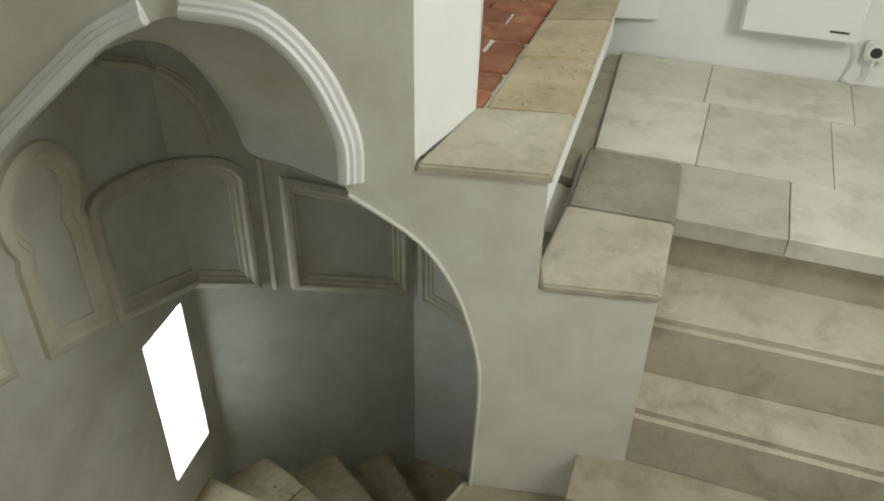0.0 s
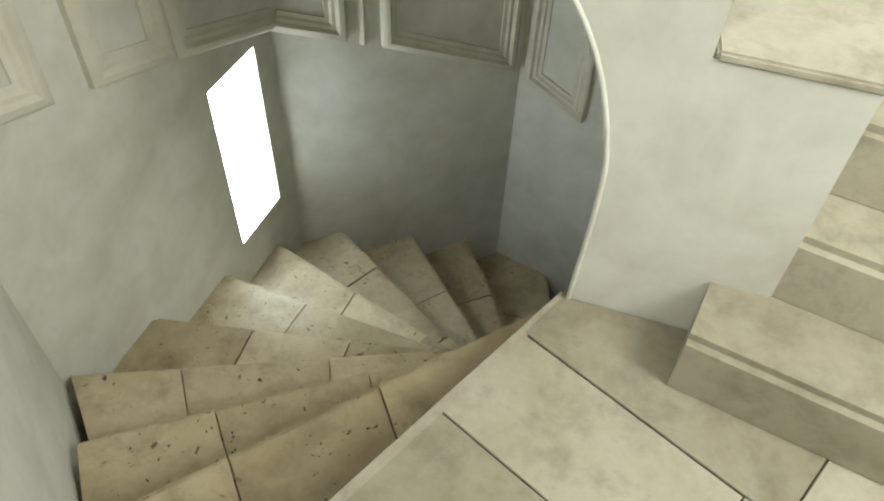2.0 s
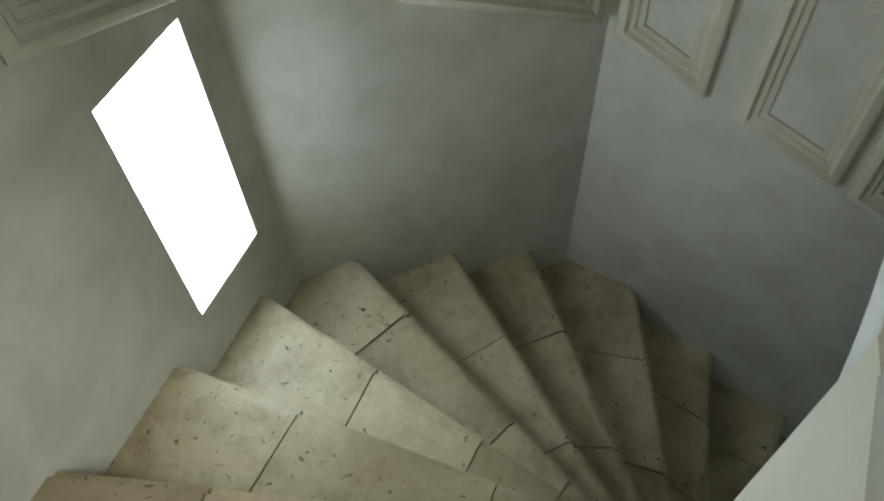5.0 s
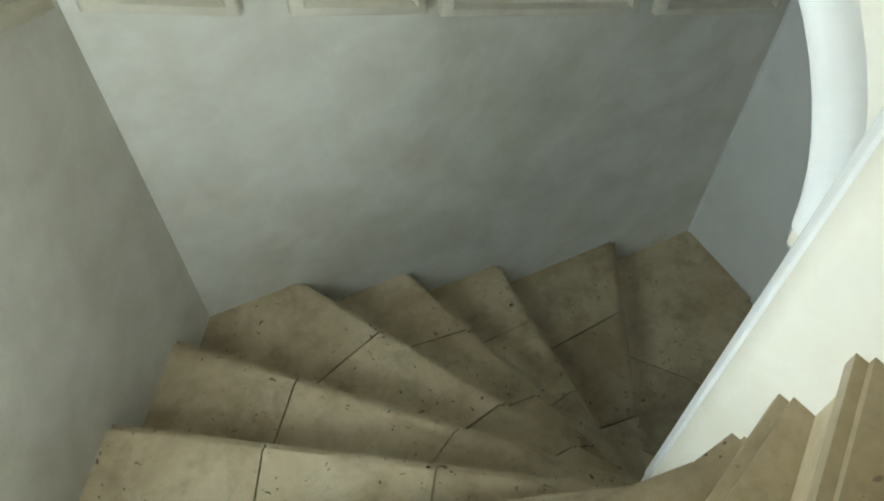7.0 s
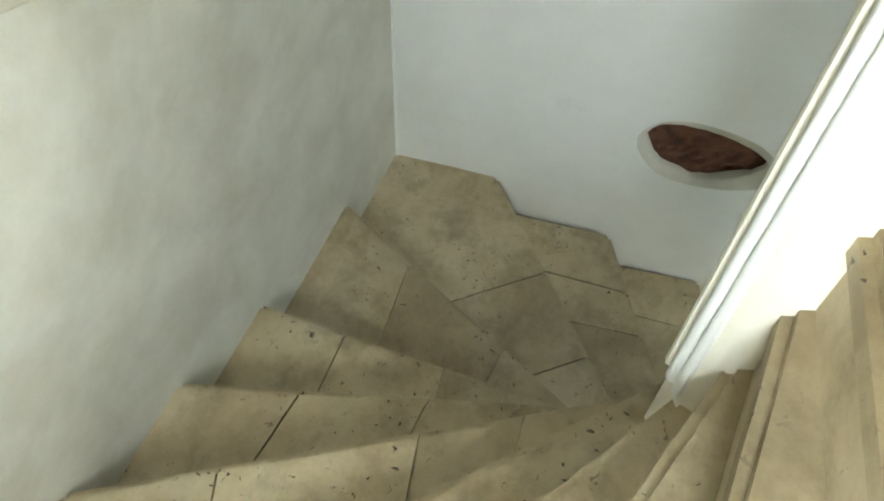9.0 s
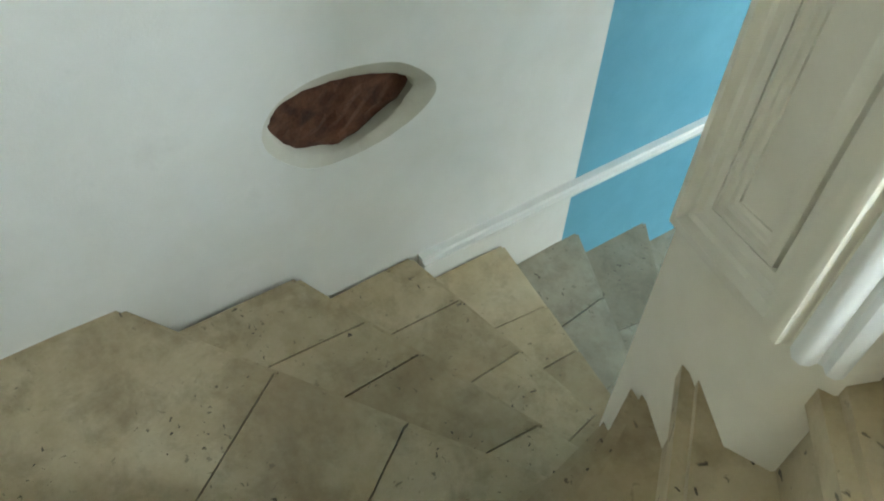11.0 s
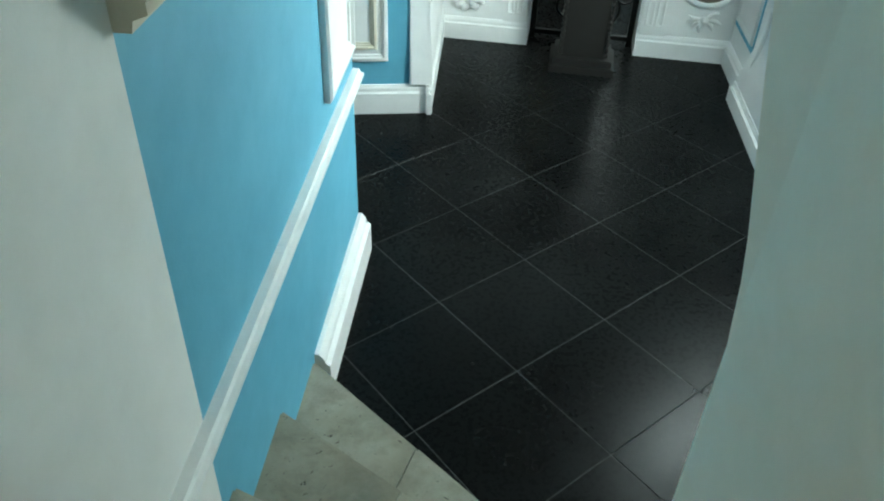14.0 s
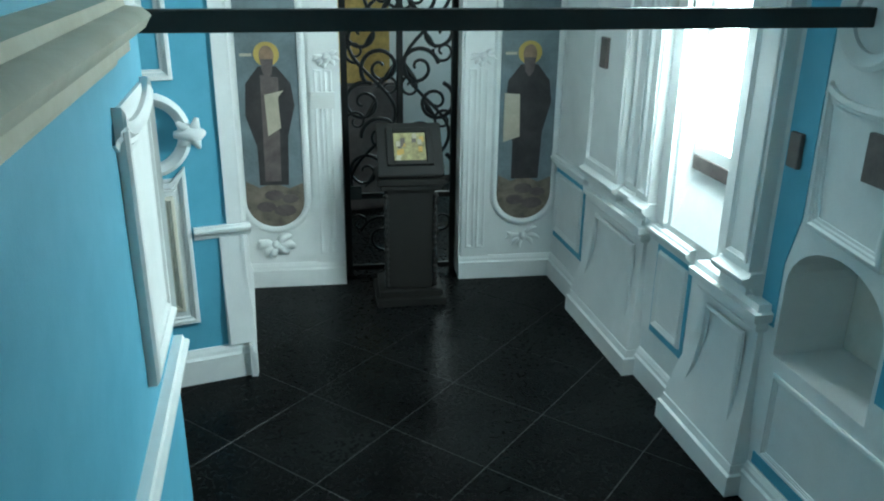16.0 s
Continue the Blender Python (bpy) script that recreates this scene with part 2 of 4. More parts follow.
def tube(bm, pts, r, sides=6, m=None):
    """A round bar along the 3D points."""
    rings = []
    pts = [Vector(p) for p in pts]
    for i, p in enumerate(pts):
        d = (pts[min(i + 1, len(pts) - 1)] - pts[max(i - 1, 0)]).normalized()
        u = d.orthogonal().normalized() if abs(d.z) > 0.98 else d.cross(Vector((0, 0, 1))).normalized()
        w = d.cross(u)
        rr = r[i] if isinstance(r, (list, tuple)) else r
        rings.append([bm.verts.new(p + rr * (u * math.cos(math.tau * k / sides) + w * math.sin(math.tau * k / sides))) for k in range(sides)])
    for a, b in zip(rings, rings[1:]):
        for k in range(sides):
            bm.faces.new((a[k], a[(k + 1) % sides], b[(k + 1) % sides], b[k]))
    bm.faces.new(rings[0][::-1])
    bm.faces.new(rings[-1])
    if m:
        bmesh.ops.transform(bm, matrix=m, verts=[v for g in rings for v in g])


def structure(ob, label, category):
    return tagged(ob, label, category, kind="structure")


FRAME = [(0, 0), (0, 0.016), (0.008, 0.022), (0.022, 0.024), (0.030, 0.014), (0.040, 0.014), (0.046, 0.008), (0.058, 0.006), (0.058, 0)]

# ---- plan of the stair ----
RISE = 0.18
FLOOR = -21 * RISE
OUTER = [(-0.27, 0.10), (-0.56, 0.40), (-0.75, 0.635), (-0.99, 0.865), (-1.01, 1.2), (-0.995, 1.557), (-0.95, 1.89), (-0.793, 2.173),
         (-0.563, 2.42), (-0.33, 2.627), (0.068, 2.697), (0.416, 2.613), (0.757, 2.535), (1.288, 2.425), (1.622, 1.926), (1.562, 1.474),
         (1.527, 1.086), (1.475, 0.711), (1.442, 0.33), (1.397, -0.075), (1.352, -0.465)]
INNER = [(0.24, 1.165), (0.245, 1.285), (0.25, 1.35), (0.315, 1.44), (0.300, 1.465), (0.295, 1.475), (0.290, 1.492), (0.288, 1.512), (0.305, 1.545),
         (0.43, 1.510), (0.486, 1.486), (0.516, 1.470), (0.528, 1.462), (0.53, 1.47), (0.51, 1.34), (0.51, 1.165), (0.51, 1.0), (0.51, 0.92),
         (0.50, 0.82), (0.40, 0.71), (0.25, 0.70)]
CORNER = {7: (-0.94, 2.072), 10: (-0.2, 2.768), 14: (1.71, 2.33)}
Q0, P1, P2, P3, P4, P5 = (-1.03, 0.85), (-0.93, 2.064), (-0.2, 2.758), (1.70, 2.325), (1.457, 0.394), (1.233, -1.344)
NEWEL = [(0.25, 1.217), (0.268, 1.30), (0.285, 1.38), (0.283, 1.47), (0.277, 1.53), (0.295, 1.562), (0.345, 1.578), (0.545, 1.452), (0.548, 1.40), (0.555, 1.217)]
NEWEL_HEAD = [(0.30, 1.217), (0.315, 1.45), (0.345, 1.578), (0.545, 1.452), (0.548, 1.40), (0.555, 1.217)]
NEWEL_LOW = [(0.25, 1.215), (0.555, 1.215), (0.513, 0.665), (0.498, 0.647), (0.28, 0.647)]
HOLE_CTRL = [(0.875, -2.125), (0.93, -2.078), (1.045, -2.075), (1.178, -2.104), (1.273, -2.163), (1.25, -2.22), (1.175, -2.27), (1.064, -2.305), (0.943, -2.268), (0.884, -2.19)]
RIM_CTRL = [(0.857, -2.140), (0.925, -2.065), (1.06, -2.045), (1.24, -2.09), (1.344, -2.20), (1.31, -2.27), (1.20, -2.32), (1.07, -2.337), (0.96, -2.318), (0.872, -2.23)]


def ragged(ring, n, grow, seed, rough):
    """A closed curve through the ring with a ragged edge."""
    r, out, m = random.Random(seed), [], len(ring)
    c = Vector((sum(p[0] for p in ring) / m, sum(p[1] for p in ring) / m))
    for i in range(m):
        p0, p1, p2, p3 = (Vector(ring[(i + k) % m]) for k in (-1, 0, 1, 2))
        for k in range(n):
            t = k / n
            p = 0.5 * (2 * p1 + (p2 - p0) * t + (2 * p0 - 5 * p1 + 4 * p2 - p3) * t * t + (3 * p1 - p0 - 3 * p2 + p3) * t ** 3)
            p = c + (p - c) * (1 + grow / (p - c).length + r.uniform(-rough, rough))
            out.append((p.x, p.y))
    return out


HOLE, RIM = ragged([(x + 0.010, y - 0.013) for x, y in HOLE_CTRL], 5, 0.0, 3, 0.022), ragged(RIM_CTRL, 5, 0.0, 5, 0.004)

# ---- stair walls ----
TOP = 3.2


def wall(name, p, q, z0, z1, material, label, holes=(), depth=0.3, outline=None):
    bm = bmesh.new()
    length = (Vector(q) - Vector(p)).length
    plate(bm, outline or [(0, z0), (length, z0), (length, z1), (0, z1)], holes, depth, wall_frame(p, q))
    return structure(part(name, bm, material), label, "wall")


M1, M2, M3, M4 = wall_frame(Q0, P1), wall_frame(P1, P2), wall_frame(P2, P3), wall_frame(P3, P4)
W1 = (0.847, 1.113)
wall("wall_stair_window", Q0, P1, -1.9, 1.6, LIME, "mottled pale lime plaster stair wall with a slit window", [[(W1[0], -0.872), (W1[1], -0.872), (W1[1], -0.168), (W1[0], -0.168)]], 0.012)
bm = bmesh.new()
plate(bm, [(W1[0] - 0.02, -0.892), (W1[1] + 0.02, -0.892), (W1[1] + 0.02, -0.148), (W1[0] - 0.02, -0.148)], [], 0.01, M1 @ pose(0, 0, -0.013))
structure(part("window_1", bm, SKYGLOW), "overexposed narrow window filled with white daylight", "window")
wall("wall_stair_north", P1, P2, -2.4, 1.6, LIME, "mottled pale lime plaster wall of the stairwell")
wall("wall_stair_east", P2, P3, -3.1, 0.44, LIME, "mottled pale lime plaster wall beside winding steps")
wall("wall_stair_south_white", P3, P4, -4.0, -0.02, LIME_WHITE, "whitewashed stair wall with a ragged oval recess", [RIM], 0.022)
wall("wall_stair_south_blue", P4, P5, -4.0, -0.29, BLUE, "light blue painted wall beside the lowest steps", depth=0.14)
bm = bmesh.new()
rings = []
for k, depth in ((0.0, -0.001), (0.25, -0.004), (0.6, -0.011), (0.9, -0.018), (1.0, -0.022), (1.0, -0.07)):
    rings.append([bm.verts.new((*lerp(a, b, k), depth)) for a, b in zip(RIM, HOLE)])
for a, b in zip(rings, rings[1:]):
    for i in range(len(a)):
        j = (i + 1) % len(a)
        bm.faces.new((a[i], a[j], b[j], b[i]))
bmesh.ops.transform(bm, matrix=M4, verts=bm.verts)
structure(smooth(part("recess_lip", bm, LIME), 50), "rough plaster lip inside the oval wall recess", "plaster")
bm = bmesh.new()
rock = {}
for i in range(25):
    for j in range(17):
        x, y = 0.76 + i * 0.026, -2.45 + j * 0.027
        rock[i, j] = bm.verts.new((x, y, -0.050 + 0.016 * noise.noise((x * 14, y * 20, 3.0)) + 0.009 * noise.noise((x * 45, y * 45, 1.0))))
for i in range(24):
    for j in range(16):
        bm.faces.new((rock[i, j], rock[i + 1, j], rock[i + 1, j + 1], rock[i, j + 1]))
bmesh.ops.transform(bm, matrix=M4, verts=bm.verts)
structure(part("recess_brick_backing", bm, DARK_BRICK), "rough dark red brick inside the wall recess", "brickwork")
wall("wall_landing_west", (-0.15, 0.0), Q0, -1.4, TOP, LIME, "pale plaster wall beside the top of the stair")

for p, z0, z1 in ((P3, -2.7, -0.05),):
    bm = bmesh.new()
    tube(bm, [(p[0] - 0.002, p[1] - 0.004, z0), (p[0] - 0.002, p[1] - 0.004, z1)], 0.006, 8)
    structure(smooth(part("wall_corner_bead", bm, TRIM), 60), "thin white plaster bead in the wall corner", "moulding")

# arch wall over the stair
ARCH = [(0.254, 0.0), (0.264, 0.29), (0.256, 0.45), (0.205, 0.63), (0.12, 0.762), (-0.03, 0.865), (-0.046, 0.90), (-0.045, 0.985), (-0.07, 1.06), (-0.10, 1.12), (-0.15, 1.178), (-0.21, 1.212),
        (-0.33, 1.222), (-0.40, 1.205), (-0.50, 1.155), (-0.64, 1.04), (-0.81, 0.89), (-0.92, 0.75), (-1.05, 0.5)]
BACK = [(0.292, -0.04), (0.305, 0.12), (0.290, 0.26), (0.225, 0.44), (0.12, 0.555), (0.01, 0.575), (-0.05, 0.59), (-0.10, 0.60), (-0.17, 0.635), (-0.23, 0.655), (-0.32, 0.685), (-0.42, 0.71),
        (-0.45, 0.80), (-0.50, 0.90), (-0.57, 1.0), (-0.70, 1.08), (-0.85, 1.05), (-0.95, 0.95), (-1.05, 0.80)]


def eased(pts, n=3):
    """More points on a smooth curve through the given ones."""
    out = []
    for k in range(len(pts) - 1):
        p0, p1, p2, p3 = (Vector(pts[min(max(k + j, 0), len(pts) - 1)]) for j in (-1, 0, 1, 2))
        for m in range(n):
            t = m / n
            out.append(tuple(0.5 * (2 * p1 + (p2 - p0) * t + (2 * p0 - 5 * p1 + 4 * p2 - p3) * t * t + (3 * p1 - p0 - 3 * p2 + p3) * t ** 3)))
    return out + [tuple(pts[-1])]


CURVE, REAR = eased(ARCH[:6]) + eased(ARCH[6:]), eased(BACK[:6]) + eased(BACK[6:])
bm = bmesh.new()
outline = [(-1.4, 0.5), (-1.4, TOP), (0.11, TOP), (0.11, 0.932), (0.38, 0.932), (0.38, 0.668), (0.635, 0.666), (0.635, -0.2), (0.25, -0.2)] + CURVE
plate(bm, outline, [], 0.05, pose(0, 1.165, 0, 90, 0, 0))
arch_wall = structure(part("wall_arch", bm, LIME), "pale plaster arch wall over the winding stair", "wall")
bm = bmesh.new()
fr = [bm.verts.new((x, 1.21, z)) for x, z in CURVE]
bk = [bm.verts.new((x, 1.58, z)) for x, z in REAR]
md = [bm.verts.new((0.5 * (a.co.x + b.co.x), 1.395, 0.5 * (a.co.z + b.co.z) + 0.0)) for a, b in zip(fr, bk)]
for a, b in ((fr, md), (md, bk)):
    for i in range(len(a) - 1):
        bm.faces.new((a[i], a[i + 1], b[i + 1], b[i]))
ob = smooth(part("arch_soffit", bm, LIME), 60)
mod = ob.modifiers.new("thick", "SOLIDIFY")
mod.thickness, mod.offset = 0.03, 1
structure(ob, "curved plaster underside of the stair arch", "vault")
MA = pose(0, 1.165, 0, 90, 0, 0)
ARCHIVOLT = [(0, 0), (0, 0.020), (0.008, 0.026), (0.020, 0.026), (0.024, 0.018), (0.032, 0.018), (0.036, 0.011), (0.046, 0.009), (0.050, 0)]
for pts in (eased(ARCH[6:13]), eased(ARCH[13:18])):
    bm = bmesh.new()
    moulding(bm, pts[::-1], ARCHIVOLT, MA, closed=False)
    structure(smooth(part("archivolt", bm, TRIM)), "white plaster archivolt moulding over the stair", "moulding")
bm = bmesh.new()
tube(bm, [(x, 1.160, z) for x, z in eased(ARCH[:6], 5)], 0.005, 8)
structure(smooth(part("arch_edge_bead", bm, LIME), 60), "thin pale plaster bead along the edge of the stair arch", "moulding")

# vault over the flight
bm = bmesh.new()
grid = {}
for i in range(29):
    for j in range(21):
        x, y = -1.35 + i * 0.11, 1.57 + j * 0.075
        k = min(1.0, max(0.0, (0.38 - x) / 0.75))
        k = k * k * (3 - 2 * k)
        edge = max(0.0, abs(y - 2.05) - 0.5)
        grid[i, j] = bm.verts.new((x, y, 0.42 + 0.85 * k - 0.35 * edge))
for i in range(28):
    for j in range(20):
        bm.faces.new((grid[i, j], grid[i + 1, j], grid[i + 1, j + 1], grid[i, j + 1]))
structure(smooth(part("ceiling_stair", bm, LIME)), "curved plaster vault over the stair flight", "ceiling")
# Soffit out of view, made white to throw more light onto the pier.
bm = bmesh.new()
prism(bm, [(0.56, 1.18), (1.75, 1.18), (1.75, 1.62), (0.56, 1.62)], -0.10, -0.02)
structure(part("ceiling_lower_flight", bm, LIME_WHITE), "unseen flat plaster soffit over the lower flight, white to bounce light", "ceiling")

# plaster panel mouldings on the stair walls
def panel(m, path, closed=True, material=None, k=1.25):
    bm = bmesh.new()
    moulding(bm, path, [(o * k, h * k) for o, h in FRAME], m, closed)
    return structure(smooth(part("wall_panel_moulding", bm, material or TRIM_CREAM), 35), "cream plaster panel moulding with stepped profile", "moulding")


panel(M1, [(0.07, 0.28), (0.32, 0.19), (0.32, 0.58), (0.26, 0.72), (0.07, 0.76)])
panel(M1, [(0.44, 0.145), (0.74, 0.035), (0.74, 0.45), *arc(0.59, 0.58, 0.17, -35, 215, 14), (0.44, 0.45)])
panel(M1, eased([(1.22, 0.385), (1.09, 0.433), (0.94, 0.473), (0.81, 0.485), (0.75, 0.455), (0.735, 0.38)]) + [(0.745, 0.03), (1.22, -0.165)], False)
panel(M2, [(0.0, -0.165), (0.26, -0.28), *eased([(0.265, 0.26), (0.21, 0.325), (0.12, 0.365), (0.0, 0.385)])], False)
panel(M2, eased([(0.004, 0.70), (0.06, 0.655), (0.115, 0.573), (0.145, 0.47), (0.15, 0.40)]), False, k=0.8)
panel(M1, eased([(0.95, 0.83), (1.05, 0.785), (1.14, 0.745), (1.212, 0.70)]), False, k=0.8)
panel(M2, [(0.395, -0.34), (0.97, -0.62), (0.97, -0.10), (0.395, 0.20)])
bm = bmesh.new()
moulding(bm, [(0.335, -0.31), (0.335, 0.30)], [(0, 0), (0, 0.012), (0.012, 0.018), (0.024, 0.012), (0.024, 0)], M2, False)
structure(part("wall_panel_moulding", bm, TRIM_CREAM), "thin cream plaster fillet between panels", "moulding")
for s0, s1, z0, z1 in ((0.03, 0.31, -0.655, -0.765), (0.41, 0.72, -0.80, -0.905), (0.755, 1.33, -0.925, -1.12), (1.40, 1.88, -1.15, -1.31)):
    panel(M3, [(s0, z0), (s1, z1), (s1, z1 + 0.60), (s0, z0 + 0.60)], k=1.2)

# newel pier
bm = bmesh.new()
prism(bm, NEWEL, -3.9, -0.02)
prism(bm, NEWEL_HEAD, -0.02, 0.52)
prism(bm, NEWEL_LOW, -3.9, -0.2)
newel = structure(smooth(part("newel_pier", bm, PIER_WASH), 50), "whitewashed central pier of the winding stair", "pier")

MN = wall_frame((0.545, 1.452), (0.345, 1.578))
panel(MN, [(0.004, -1.515), (0.232, -1.418), (0.232, -0.45), (0.004, -0.45)], k=0.9, material=PIER_WASH)
panel(MN, [(0.062, -1.43), (0.175, -1.382), (0.175, -0.50), (0.062, -0.50)], k=0.45, material=PIER_WASH)
MB = wall_frame((0.345, 1.578), (0.295, 1.562))
bm = bmesh.new()
moulding(bm, [(0.048, -1.42), (0.048, -0.06)], [(0, 0), (0, 0.006), (0.006, 0.011), (0.014, 0.011), (0.019, 0.003), (0.024, 0.003), (0.029, 0.010), (0.036, 0.013), (0.045, 0.010), (0.049, 0)], MB, False)
structure(smooth(part("pier_bead_moulding", bm, TRIM), 50), "white double bead down the pier's edge", "moulding")
# end of the pier corbelling out over the lowest steps
bm = bmesh.new()
plate(bm, [(0.0, -0.41), (0.0, -2.42), (0.135, -2.42), (0.150, -2.35), (0.163, -2.28), (0.187, -2.21), (0.235, -2.11), (0.285, -2.0), (0.335, -1.88), (0.365, -1.76), (0.38, -1.6), (0.38, -0.41)][::-1], [], 0.25, Matrix(((0, 0, 1, 0.512), (-1, 0, 0, 0.805), (0, 1, 0, 0), (0, 0, 0, 1))))
structure(smooth(part("pier_corbel", bm, PIER_WASH), 40), "whitewashed pier end curving out into an arch", "pier")

# arch that springs from the pier across the stair
MX = wall_frame((0.366, 2.75), (0.366, 1.58))
SPRING, SC, SR = -0.58, 0.615, 0.53
bm = bmesh.new()
plate(bm, [(1.28, 0.62), (0.0, 0.62), (0.0, SPRING)] + arc(SC, SPRING, SR, 180, 0, 28) + [(1.28, SPRING)], [], 0.14, MX)
structure(smooth(part("wall_cross_arch", bm, PIER_WASH), 30), "whitewashed plaster arch springing from the pier", "wall")
bm = bmesh.new()
moulding(bm, arc(SC, SPRING, SR, 152, 6, 28), [(0, 0), (0, 0.016), (0.006, 0.022), (0.018, 0.026), (0.032, 0.024), (0.042, 0.016), (0.05, 0.012), (0.056, 0)], MX, False)
structure(smooth(part("archivolt", bm, TRIM)), "white plaster archivolt on the stair's cross arch", "moulding")

# ---- winding steps ----
stair = structure(empty("winding_stair"), "worn cream limestone winding stair between plaster walls", "stairs")
rng = random.Random(4)


def slab_piece(name, poly, z, thick, material, parent, bevel=0.004, front=None):
    """A stone slab; with a front edge given only that edge is worn round."""
    bm = bmesh.new()
    prism(bm, poly, z - thick, z)
    top = [e for e in bm.edges if all(v.co.z > z - 1e-4 for v in e.verts)]
    if front:
        top = [e for e in top if all(min((v.co.xy - p).length for p in front) < 1e-4 for v in e.verts)]
        bmesh.ops.bevel(bm, geom=top, offset=0.017, segments=4, affect="EDGES", clamp_overlap=True)
    elif bevel:
        bmesh.ops.bevel(bm, geom=top, offset=bevel, segments=1, affect="EDGES", clamp_overlap=True)
    ob = part(name, bm, material, parent)
    return smooth(ob, 32) if front else ob


CUTS = {1: [0.30, 0.62], 2: [0.25, 0.55], 3: [0.2, 0.45, 0.7], 4: [0.22, 0.5], 5: [0.28, 0.62], 6: [0.3, 0.55, 0.75], 7: [0.22, 0.55, 0.75], 8: [0.3, 0.62],
        9: [0.3, 0.6], 10: [0.25, 0.55, 0.75], 11: [0.2, 0.5, 0.7], 12: [0.25, 0.5], 13: [0.3, 0.6], 14: [0.36, 0.66], 15: [0.18, 0.42, 0.7],
        16: [0.2, 0.48, 0.75], 17: [0.24, 0.5, 0.75], 18: [0.3, 0.6], 19: [0.36, 0.62], 20: [0.3, 0.55]}
for n in range(1, 21):
    z = -n * RISE
    a0, a1, b0, b1 = Vector(OUTER[n - 1]), Vector(INNER[n - 1]), Vector(OUTER[n]), Vector(INNER[n])
    step = empty("step")
    step.parent = stair
    body = [a0, *([Vector(CORNER[n])] if n in CORNER else []), b0, b1, a1]
    bm = bmesh.new()
    down = 0.34 if n < 18 else min(0.34, z - FLOOR + 0.02)
    prism(bm, [tuple(v) for v in body], z - down, z - 0.012)
    part("riser", bm, STONE if n < 18 else STONE_GREY, step)
    lip = (b0 - a0).normalized() * 0.018
    out = (b0 - b1).normalized() * 0.012
    ks = [0.0] + [min(0.92, k + rng.uniform(-0.03, 0.03)) for k in CUTS[n]] + [1.0]
    skew = [0.0] + [rng.uniform(-0.03, 0.03) for _ in ks[1:-1]] + [0.0]
    for i in range(len(ks) - 1):
        j0, j1 = (0.0021 if i else 0), (0.0021 if i < len(ks) - 2 else 0)
        f0, f1 = b0.lerp(b1, ks[i] + skew[i] + j0) + lip, b0.lerp(b1, ks[i + 1] + skew[i + 1] - j1) + lip
        c0, c1 = a0.lerp(a1, ks[i] + j0), a0.lerp(a1, ks[i + 1] - j1)
        if i == 0:
            c0, f0 = c0 + out, f0 + out
        poly = [c0] + ([Vector(CORNER[n])] if i == 0 and n in CORNER else []) + [f0, f1, c1]
        slab_piece("slab", [tuple(v) for v in poly], z + rng.uniform(-0.003, 0.003), 0.05, (STONE if n < 18 else STONE_GREY), step, 0.0, (f0, f1))

# ---- landing ----
landing = structure(empty("floor_landing"), "worn pale limestone slabs of the landing", "floor")
bm = bmesh.new()
prism(bm, [(-0.26, 0.11), (0.24, 1.165), (0.25, 1.21), (2.1, 1.21), (2.1, -2.1), (-1.4, -2.1), (-1.4, 0.11)], -0.28, -0.012)
part("mortar_bed", bm, JOINT, landing)


def clip(poly, planes):
    """Cuts a convex plan polygon to the half planes (point, inward normal)."""
    for p, n in planes:
        p, n, out = Vector(p), Vector(n), []
        for i, a in enumerate(poly):
            b = poly[(i + 1) % len(poly)]
            da, db = (Vector(a) - p).dot(n), (Vector(b) - p).dot(n)
            if da >= 0:
                out.append(tuple(a))
            if (da > 0) != (db > 0) and abs(da - db) > 1e-9:
                out.append(lerp(a, b, da / (da - db)))
        poly = out
        if len(poly) < 3:
            return []
    return poly


def slabs(name, origin, along, rows, planes, z, thick, material, parent, gap=0.004, bevel=0.004):
    """Rows of slabs: each row is (v0, v1, [cut positions along]) in the frame of origin and along."""
    d = Vector(along).normalized()
    n = Vector((-d.y, d.x))
    o = Vector(origin)
    for v0, v1, cuts in rows:
        for u0, u1 in zip(cuts, cuts[1:]):
            q = [o + d * u + n * v for u, v in ((u0 + gap, v0 + gap), (u1 - gap, v0 + gap), (u1 - gap, v1 - gap), (u0 + gap, v1 - gap))]
            poly = clip([tuple(p) for p in q], planes)
            if poly:
                slab_piece(name, poly, z + rng.uniform(-0.002, 0.002), thick, material, parent, bevel)


VN = Vector((1.165 - 0.11, -(0.24 + 0.26))).normalized()
slabs("slab", (0.191, 1.038), (0.907, -0.42),
      [(0.0, 0.6, [-0.6, 0.60, 1.15, 1.9]), (-0.26, 0.0, [-0.6, 0.52, 1.05, 1.6, 2.3]), (-0.53, -0.26, [-0.6, 0.42, 1.0, 1.6, 2.3]),
       (-0.81, -0.53, [-0.9, 0.2, 0.8, 1.4, 2.3]), (-1.10, -0.81, [-1.2, -0.5, 0.1, 0.7, 1.3, 2.2]), (-1.5, -1.10, [-1.8, -0.9, -0.2, 0.5, 1.3, 2.2]),
       (-1.95, -1.5, [-1.8, -1.2, -0.5, 0.2, 0.9, 1.6, 2.2]), (-2.5, -1.95, [-1.8, -1.0, -0.3, 0.4, 1.1, 1.8]), (-3.1, -2.5, [-1.8, -1.2, -0.5, 0.2, 0.9])],
      [((0.245, 1.165), tuple(VN)), ((0, 1.163), (0, -1)), ((0, -2.1), (0, 1)), ((2.1, 0), (-1, 0)), ((-1.4, 0), (1, 0))], 0.0, 0.03, STONE_PALE, landing, 0.002, 0.002)
bm = bmesh.new()
